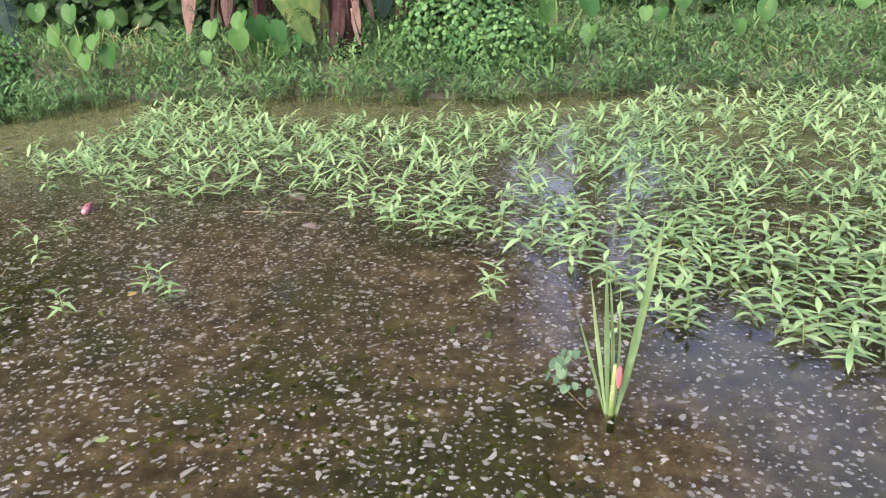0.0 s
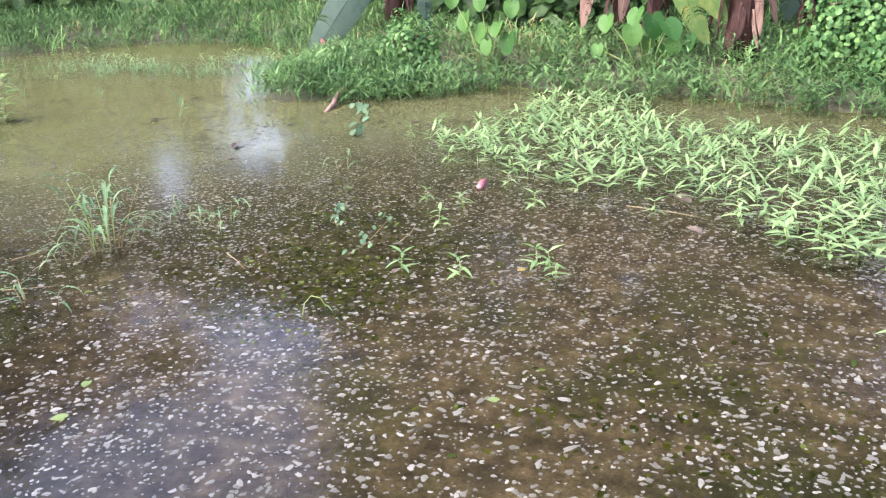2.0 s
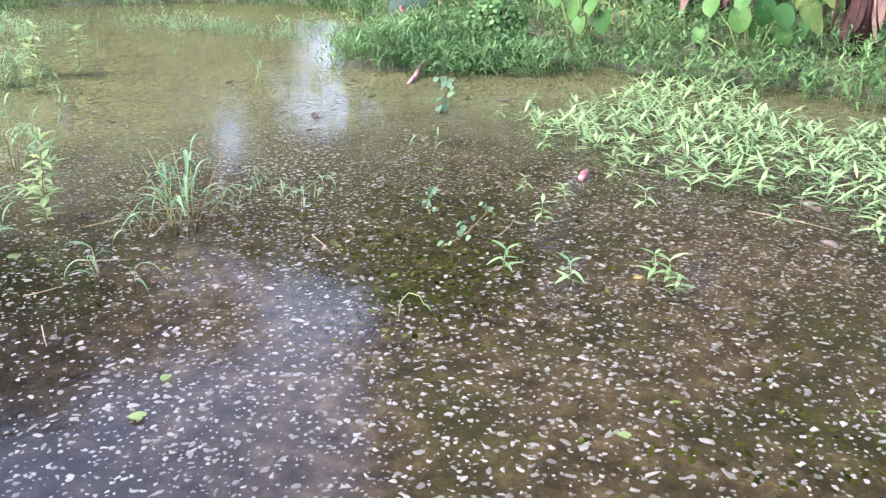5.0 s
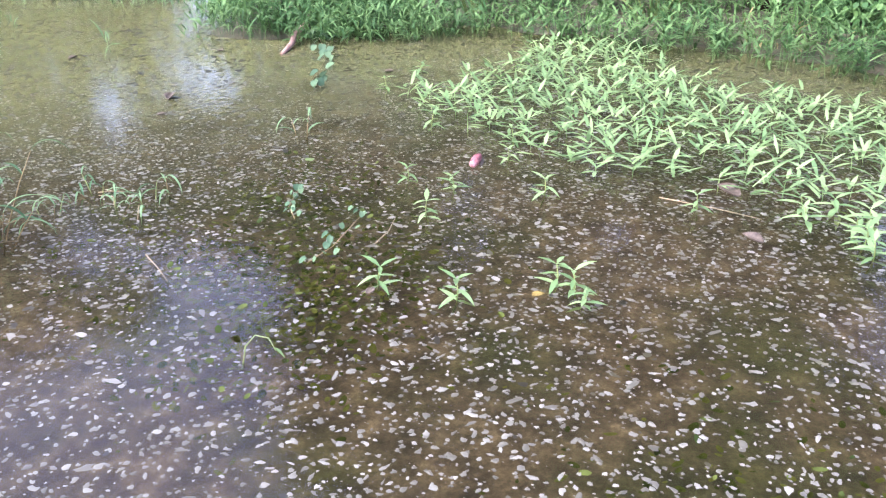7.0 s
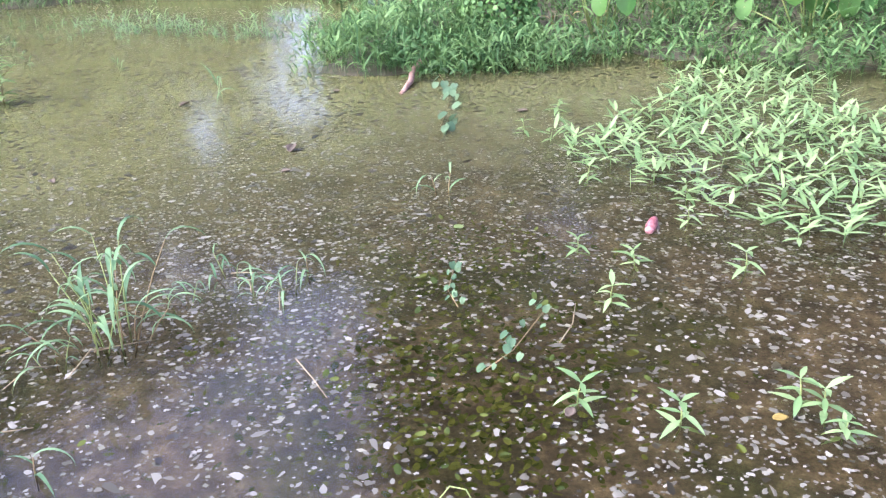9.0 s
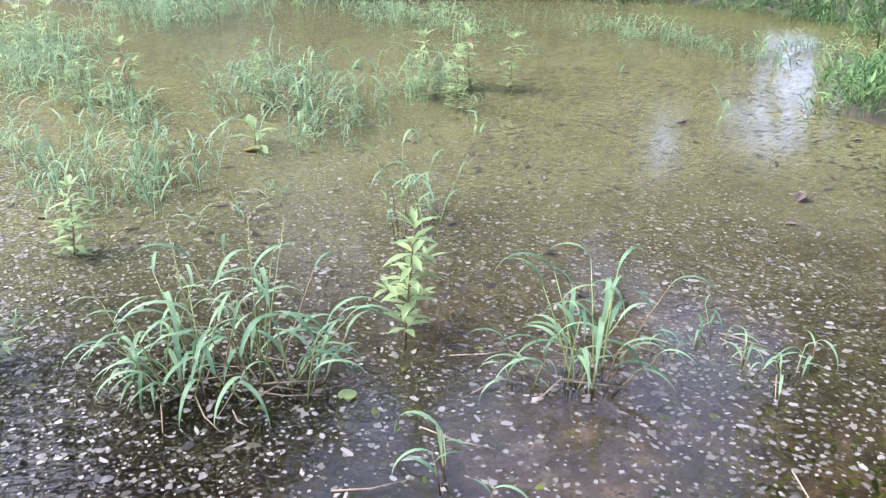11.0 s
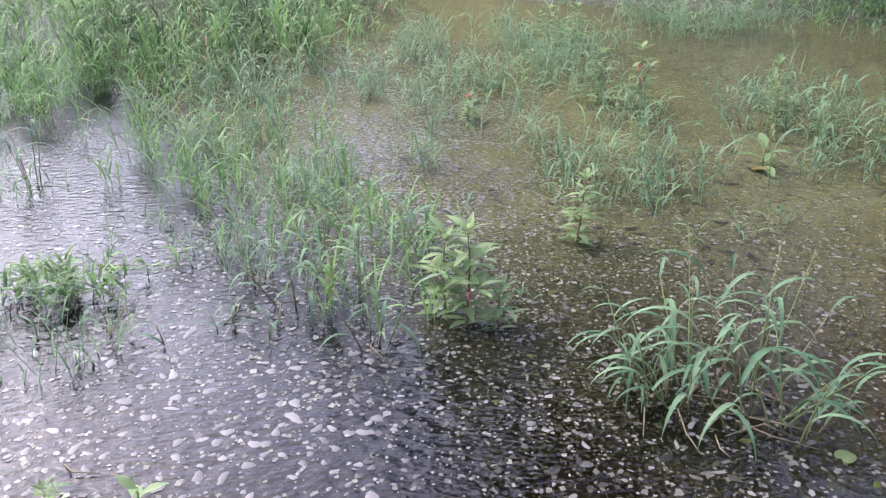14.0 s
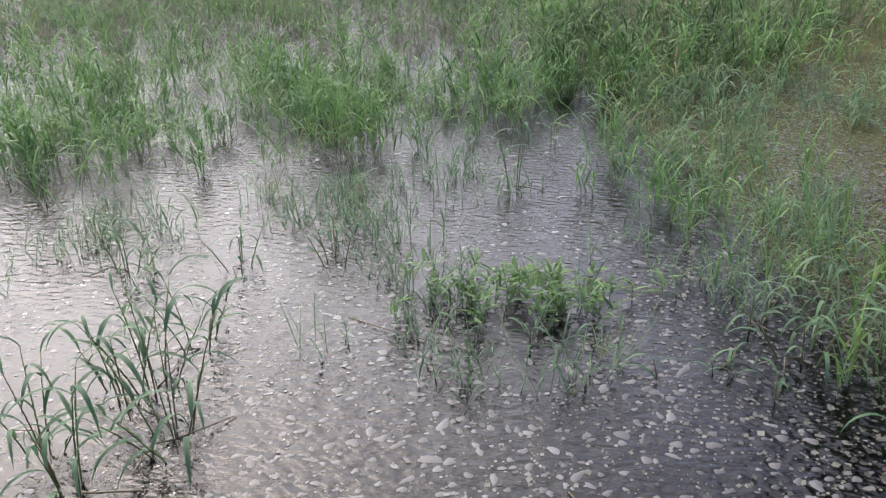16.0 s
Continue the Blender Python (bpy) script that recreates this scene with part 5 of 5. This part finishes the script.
x, y = scatter(1100, -3.0, -0.8, 5.1, 6.6, lambda a, b: np.exp(-((a + 1.9) / 0.75) ** 2 - ((b - 5.8) / 0.45) ** 2) * (pond_distance(a, b) > -0.15))
tufts("spit_grass", "long arching grass on a spit of bank", BANKWEED, x, y, 0.3, 2, 0.6, 0.015, 3, 1.3)

# undergrowth that closes the view behind the bananas; its leaf colour carries the canopy's shade
n = 26000
x = rng.uniform(-14, 14, n)
y = 8.4 + 0.4 * np.sin(x * 0.9) + np.abs(rng.normal(0, 0.8, n)) + 0.05 * np.abs(x) + 3.2 / (1 + np.exp(3 * (x + 3.6)))
z = 0.3 + rng.uniform(0, 1, n) ** 1.2 * (2.0 + 0.7 * np.sin(1.3 * x) + 0.4 * np.sin(3.7 * x + 1))
keep = ~((x > -8.2) & (x < -6.2) & (z > 0.55)) & ~((x > 3.0) & (x < 4.3) & (z > 1.2)) & ~((x > -2.7) & (x < -1.7) & (z > 1.6))
x, y, z, n = x[keep], y[keep], z[keep], int(keep.sum())
hp = Heap()
hp.leaves(np.stack([x, y, z], 1), np.stack([rng.normal(0, 0.5, n), np.full(n, -0.8), rng.uniform(0.1, 1.2, n)], 1), rng.normal(0, 1, (n, 3)) + np.array([0, 0, -0.8]), rng.uniform(0.09, 0.24, n), OVAL_PLAIN)
tagged(new("undergrowth", hp.mesh("undergrowth", SHADED_TREELEAF)), "dense green undergrowth behind the banana plants, canopy shade put in its colour", "undergrowth", kind="stuff")


n = 20000
t = rng.uniform(0, 1, n)
line = np.array([(-5.0, 11.5), (-9.5, 10.5), (-12.5, 7.5), (-15.5, 3.5), (-19.5, -2.0), (-21, -9.0), (-15, -19.0)])
k = np.minimum((t * 6).astype(int), 5)
w = (t * 6 - k)[:, None]
c = line[k] * (1 - w) + line[k + 1] * w + rng.normal(0, 0.6, (n, 2))
z = 0.2 + rng.uniform(0, 1, n) ** 1.3 * (2.2 + 0.6 * np.sin(t * 47) + 0.4 * np.sin(t * 111))
# a gap in the shrubs where the sky shows
keep = ~((c[:, 0] > -7.8) & (c[:, 0] < -6.1) & (z > 0.55)) & ~((c[:, 0] > -9.9) & (c[:, 0] < -8.6) & (z > 1.9))
c, z, n = c[keep], z[keep], int(keep.sum())
hp = Heap()
hp.leaves(np.column_stack([c, z]), np.stack([rng.uniform(0, 1, n), np.full(n, -0.6), rng.uniform(0.1, 1.2, n)], 1), rng.normal(0, 1, (n, 3)), rng.uniform(0.15, 0.34, n), OVAL_PLAIN)
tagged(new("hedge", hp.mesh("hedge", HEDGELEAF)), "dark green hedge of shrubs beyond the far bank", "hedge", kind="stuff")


# ---- trees, seen mirrored in the water ----
def tree(seed, a, b, tall, spread, clumps, low=0.08):
    r = np.random.default_rng(seed)
    root = new("tree")
    trunk = [Vector((0.15 * math.sin(s * 3 + seed), 0.1 * s, -0.2 + s * tall * 0.75)) for s in (0, 0.2, 0.4, 0.6, 0.8, 1.0)]
    part("trunk", mesh_of("trunk", *tube(trunk, [0.03 * tall * (1 - 0.8 * s) for s in (0, 0.2, 0.4, 0.6, 0.8, 1.0)], 9), BARK), root)
    hp = Heap()
    for k in range(clumps):
        ang, zz = r.uniform(0, 6.28), r.uniform(low, 1.0)
        rr2 = spread * math.sqrt(max(0.05, 1 - ((zz - 0.6) / 0.45) ** 2)) * r.uniform(0.25, 1.0)
        c = np.array([math.cos(ang) * rr2, math.sin(ang) * rr2, zz * tall])
        if k < 9:
            st = trunk[2 + k % 3]
            mid = (st + Vector(c)) / 2 + Vector((0, 0, 0.25))
            part("limb", mesh_of("limb", *tube([st, mid, Vector(c)], [0.011 * tall, 0.007 * tall, 0.003 * tall], 6), BARK), root)
        m = 110
        p = c + r.normal(0, 1, (m, 3)) * np.array([0.75, 0.75, 0.45]) * spread * 0.26
        hp.leaves(p, r.normal(0, 0.6, (m, 3)) + np.array([0, 0, 0.8]), r.normal(0, 1, (m, 3)), r.uniform(0.17, 0.4, m), OVAL_PLAIN)
    tagged(part("crown", hp.mesh("crown", SHADED_TREELEAF), root), kind="stuff")
    root.matrix_basis = pose(a, b, on_ground(a, b), 0, 0, seed * 50)
    return tagged(root, "tall broad-leaved tree behind the pond", "tree", "trees round the pond")


for i, (a, b, tall, spread, cl, low) in enumerate([(1.6, 12.8, 14, 2.4, 56, 0.2), (-2.6, 13, 14, 3.8, 60, 0.46), (-5.2, 14.5, 9, 2.2, 36, 0.16), (10.0, 11.5, 5.6, 3.2, 26, 0.1), (-14.75, 4.2, 11.8, 2.9, 95, 0.04), (-19.0, 2.5, 7.5, 3.0, 30, 0.05),
                                                   (-6.8, 15.5, 13.6, 2.4, 60, 0.12), (-12.2, 12.4, 8.5, 2.4, 40, 0.06), (15.5, 6.5, 8, 4.0, 30, 0.1), (4.5, 12.6, 13.5, 2.3, 60, 0.5), (-5.2, 12.0, 5.6, 1.2, 26, 0.1), (-1.3, 12.2, 5.6, 1.0, 24, 0.1), (0.5, 17, 15, 4.0, 36, 0.2), (-14.8, 9.0, 9.4, 2.9, 50, 0.05), (-10.3, 13.5, 5.8, 1.7, 26, 0.65), (-8.3, 14.2, 6.4, 1.6, 26, 0.55), (-13.2, 10.7, 6.8, 2.0, 30, 0.05),
                                                   (0.0, 10.4, 9.0, 2.8, 40, 0.3), (6.95, 10.1, 4.4, 2.0, 26, 0.1), (7.5, -7.0, 12, 4.5, 46, 0.2), (1.5, -10.0, 12, 4.5, 46, 0.2)]):
    tree(70 + i, a, b, tall, spread, cl, low)


# ---- loose things in and by the water ----
def egg_clutch(a, b, z, size=0.03, tilt=0.0, slim=0.16):
    """A knobbly pink clutch of snail eggs stuck to a stem."""
    r = random.Random(int(a * 1000 + b * 77))
    bm = bmesh.new()
    bmesh.ops.create_icosphere(bm, subdivisions=3, radius=1.0)
    for v in bm.verts:
        d = 1 + 0.16 * math.sin(9 * v.co.x + r.random()) * math.sin(9 * v.co.y) * math.cos(8 * v.co.z) + r.uniform(-0.06, 0.06)
        v.co = Vector((v.co.x * size * slim * 2, v.co.y * size * slim * 2, v.co.z * size * 0.8)) * d
    me = bpy.data.meshes.new("egg_clutch")
    bm.to_mesh(me)
    bm.free()
    me.materials.append(PINK)
    ob = new("egg_clutch", me)
    ob.matrix_basis = pose(a, b, z, tilt, 0, 0)
    return tagged(ob, "pink clutch of snail eggs stuck to a plant stem", "egg clutch", "pink egg clutches")


# the tall reed
reed = new("reed_clump")
for k, (ang, lean, L, w, turn) in enumerate([(0.05, 0.2, 0.68, 0.03, 80), (3.3, 0.04, 0.58, 0.02, 70), (3.0, 0.13, 0.52, 0.016, 95), (1.2, 0.05, 0.5, 0.022, 60), (0.4, 0.08, 0.46, 0.018, 110), (0.3, 0.32, 0.3, 0.013, 80), (2.8, 0.24, 0.4, 0.012, 85)]):
    me = leaf_mesh("blade", L, 0.8 * w, UPRIGHT, 0.12, 0.45, 9, 0.4, 0.35)
    part("blade", me, reed, Matrix.Translation((0.008 * math.cos(ang), 0.008 * math.sin(ang), -0.04)) @ Matrix.Rotation(ang, 4, "Z") @ Matrix.Rotation(lean - math.pi / 2, 4, "Y") @ Matrix.Rotation(radians(turn), 4, "X"))
part("stem_base", mesh_of("stem_base", *tube([(0, 0, -0.06), (0.004, 0, 0.06), (0.01, 0, 0.17)], [0.011, 0.010, 0.007], 7), STEM), reed)
reed.matrix_basis = pose(2.05, 1.3, 0)
tagged(reed, "tall reed clump with broad upright green blades", "reed")
egg_clutch(2.068, 1.287, 0.135, 0.05, 8, 0.09)


def water_vine(pts, leaves, seed, size=0.045):
    """A thin vine trailing on the water with small rounded leaves."""
    r = random.Random(seed)
    root = new("water_vine")
    part("stem", mesh_of("stem", *tube([(x - pts[0][0], y - pts[0][1], z) for x, y, z in pts], [0.0019] * len(pts), 5), REDSTEM), root)
    lf = heart_mesh("leaf", size, WATERVINE, 0.1)
    for k in range(leaves):
        s = r.uniform(0, len(pts) - 1.001)
        i = int(s)
        at = Vector(pts[i]).lerp(Vector(pts[i + 1]), s - i) - Vector((pts[0][0], pts[0][1], 0))
        at += Vector((r.gauss(0, 0.9 * size), r.gauss(0, 0.9 * size), r.uniform(0.01, 0.045)))
        part("leaf", lf, root, Matrix.Translation(at) @ Matrix.Rotation(r.gauss(2.7, 0.8), 4, "Z") @ Matrix.Rotation(-r.uniform(0.3, 1.0), 4, "X") @ Matrix.Scale(r.uniform(0.7, 1.2), 4))
    root.matrix_basis = pose(pts[0][0], pts[0][1], 0)
    return tagged(root, "thin vine with small rounded leaves trailing on water", "vine", "trailing vines")


water_vine([(-2.2, 5.7, 0.05), (-2.05, 5.45, 0.02), (-1.77, 5.05, 0.01), (-1.68, 4.78, 0.01), (-1.56, 4.4, 0.01), (-1.45, 4.3, 0.01)], 30, 1, 0.05)
water_vine([(-0.48, 2.28, 0.005), (-0.42, 2.36, 0.04), (-0.36, 2.5, 0.12)], 16, 2, 0.022)
water_vine([(1.98, 1.32, 0.01), (1.9, 1.38, 0.08), (1.93, 1.45, 0.13)], 18, 3, 0.024)
water_vine([(-0.85, 2.95, 0.005), (-0.78, 2.7, 0.005), (-0.7, 2.6, 0.005)], 14, 4, 0.02)

stick = new("stick", mesh_of("stick", *tube([(0, 0, 0.0), (-0.02, 0.18, 0.03), (-0.09, 0.36, 0.05), (-0.1, 0.55, 0.09), (-0.16, 0.72, 0.12)], [0.013, 0.02, 0.019, 0.021, 0.014], 9), STICKM))
stick.matrix_basis = pose(-2.08, 4.97, 0.0)
tagged(stick, "broken reddish-brown stick propped on the bank", "stick")


def curled_leaf(name, a, b, z, size, mat, turn, label, category, curl=1.2):
    """A dead leaf or bract, curled along its length."""
    verts, faces = [], []
    for i in range(7):
        s = i / 6
        w = size * 0.42 * math.sin(math.pi * (0.12 + 0.85 * s))
        for j in range(5):
            q = (j - 2) / 2
            verts.append((size * (s - 0.5), w * math.sin(q * curl) / curl, 0.004 + w * (1 - math.cos(q * curl)) / curl + 0.12 * size * s * s))
    for i in range(6):
        for j in range(4):
            faces.append((i * 5 + j, i * 5 + j + 1, i * 5 + j + 6, i * 5 + j + 5))
    me = mesh_of(name, verts, faces, mat)
    ob = new(name, me)
    so = ob.modifiers.new("thickness", "SOLIDIFY")
    so.thickness = 0.002
    ob.matrix_basis = pose(a, b, z, 0, 0, turn)
    return tagged(ob, label, category)


bract = new("banana_bract")
part("roll", mesh_of("roll", *tube([(0.03, 0.055, 0.03), (0.012, 0.02, 0.03), (-0.004, -0.012, 0.024), (-0.016, -0.035, 0.018)], [0.012, 0.022, 0.024, 0.02], 10), BRACT), bract)
part("lip", mesh_of("lip", *tube([(-0.016, -0.035, 0.018), (-0.02, -0.044, 0.016), (-0.022, -0.05, 0.014)], [0.02, 0.017, 0.01], 10), PALEBRACT), bract, None, "pale pink curled lip")
part("scale", mesh_of("scale", *tube([(0.045, 0.07, 0.006), (0.03, 0.02, 0.004), (0.022, -0.03, 0.003)], [0.006, 0.014, 0.004], 6), BROWNLEAF), bract, None, "dark brown scale")
bract.matrix_basis = pose(-0.225, 3.41, 0.0, 0, 0, 25) @ Matrix.Scale(0.9, 4)
tagged(bract, "small rolled maroon and pink banana flower bract afloat", "bract")
curled_leaf("dead_leaf", 0.97, 3.0, 0.0, 0.085, BROWNLEAF, 150, "curled grey-brown dead leaf afloat on water", "dead leaf")
curled_leaf("dead_leaf", 0.86, 3.42, 0.01, 0.12, BROWNLEAF, 140, "curled brown dead leaf among water weeds", "dead leaf")
for a, b, sz, tn in [(-2.16, 3.85, 0.09, 110), (-2.0, 3.55, 0.05, 30), (-1.22, 4.78, 0.06, 10), (-3.3, 4.4, 0.07, 70), (-3.05, 3.1, 0.05, 150), (-2.5, 4.9, 0.05, 0)]:
    curled_leaf("dead_leaf", a, b, 0.0, sz, BROWNLEAF, tn, "dark curled dead leaf afloat in the algae film", "dead leaf")
curled_leaf("yellow_leaf", -4.29, 2.16, 0.0, 0.09, YELLOWBIT, 60, "pale yellow fallen leaf in shallow water", "dead leaf")
curled_leaf("yellow_leaf", 0.33, 2.33, 0.0, 0.04, YELLOWBIT, 20, "small yellow leaf at the foot of a weed", "dead leaf", 0.6)
curled_leaf("yellow_leaf", -0.19, 2.17, 0.0, 0.04, BROWNLEAF, 80, "small brown leaf at the foot of a weed", "dead leaf", 0.6)
egg_clutch(-3.45, 7.43, 0.17, 0.06, 30)
for a, b, z, sz in [(-2.79, 0.52, 0.12, 0.018), (-5.67, 1.91, 0.27, 0.035), (-5.64, 1.93, 0.2, 0.03), (-4.72, 3.93, 0.3, 0.03), (-4.66, 3.55, 0.06, 0.03), (-5.43, 0.78, 0.17, 0.03)]:
    egg_clutch(a, b, z, sz)

# submerged and floating algae, in clumps
hp = Heap()
ax, ay = [], []
for px, py, sp, cnt in [(-0.45, 2.3, 0.28, 1000), (-0.4, 1.85, 0.2, 400), (-0.85, 3.0, 0.22, 500), (-1.0, 2.2, 0.3, 300), (-2.0, 1.45, 0.25, 350), (1.5, 1.2, 0.35, 350), (-2.5, 0.75, 0.25, 250), (0.9, 1.6, 0.3, 200)]:
    ax.append(rng.normal(px, sp, cnt))
    ay.append(rng.normal(py, sp, cnt))
ax, ay = np.concatenate(ax), np.concatenate(ay)
n = len(ax)
hp.leaves(np.stack([ax, ay, rng.uniform(-0.03, 0.001, n)], 1), np.stack([rng.normal(0, 0.3, n), rng.normal(0, 0.3, n), np.ones(n)], 1), rng.normal(0, 1, (n, 3)), rng.uniform(0.012, 0.04, n), OVAL)
tagged(new("algae_clumps", hp.mesh("algae_clumps", ALGAE)), "olive green clumps of algae just under the surface", "algae", kind="stuff")


def straw(a, b, c, d, rise=0.006):
    """A dry stalk lying on the water, slightly kinked."""
    mid = ((a + c) / 2 + 0.02, (b + d) / 2 - 0.015, rise + 0.006)
    v, f = tube([(0, 0, 0.002), (mid[0] - a, mid[1] - b, mid[2]), (c - a, d - b, rise)], [0.0026, 0.0022, 0.0014], 6)
    ob = new("straw", mesh_of("straw", v, f, STRAW))
    ob.matrix_basis = pose(a, b, 0)
    return tagged(ob, "dry pale straw lying on the water", "straw", "floating straws")


for a, b, c, d in STRAWS:
    straw(a, b, c, d)


def floating_leaf(a, b, size, turn, mat, label):
    ob = new("floating_leaf", heart_mesh("floating_leaf", size, mat, 0.05))
    ob.matrix_basis = pose(a, b, 0.008, 4, 3, turn)
    return tagged(ob, label, "floating leaf")


for a, b, size, turn in [(-1.99, 1.41, 0.045, 30), (-0.72, 0.78, 0.04, 100), (-0.8, 0.98, 0.03, 200), (-0.95, 3.2, 0.035, 10), (0.55, 1.3, 0.03, 80)]:
    floating_leaf(a, b, size, turn, ALGAELEAF, "small rounded pale green leaf floating on water")
broad = new("broad_leaf_weed")
bl = leaf_mesh("leaf", 0.16, 0.06, UPRIGHT, 0.7, 0.45)
for k in range(6):
    part("leaf", bl, broad, Matrix.Translation((0, 0, 0.01 + 0.02 * k)) @ Matrix.Rotation(k * 2.3, 4, "Z") @ Matrix.Rotation(-0.25 - 0.12 * k, 4, "Y"))
part("stem", mesh_of("stem", *tube([(0, 0, -0.06), (0, 0, 0.06), (0.004, 0, 0.13)], [0.006, 0.005, 0.003], 6), STEM), broad)
broad.matrix_basis = pose(-4.36, 2.2, 0)
tagged(broad, "yellow-green weed with broad spreading leaves", "weed")
copy_thing(broad, pose(-1.96, -0.36, 0.0, 0, 0, 70) @ Matrix.Scale(0.5, 4))

# a bent green stalk that loops out of the water
stalk = new("bent_stalk")
part("stem", mesh_of("stem", *tube([(0, 0, -0.02), (-0.015, 0.06, 0.05), (0.01, 0.1, 0.085), (0.06, 0.12, 0.07), (0.1, 0.1, 0.03)], [0.0035, 0.0034, 0.003, 0.0026, 0.002], 6), STEM), stalk)
part("leaf", leaf_mesh("leaf", 0.07, 0.014, UPRIGHT, 0.9), stalk, Matrix.Translation((0.09, 0.105, 0.04)) @ Matrix.Rotation(-0.3, 4, "Z"))
stalk.matrix_basis = pose(-0.36, 1.66, 0) @ Matrix.Scale(0.7, 4)
tagged(stalk, "pale green bent stalk looping out of the water", "stalk")
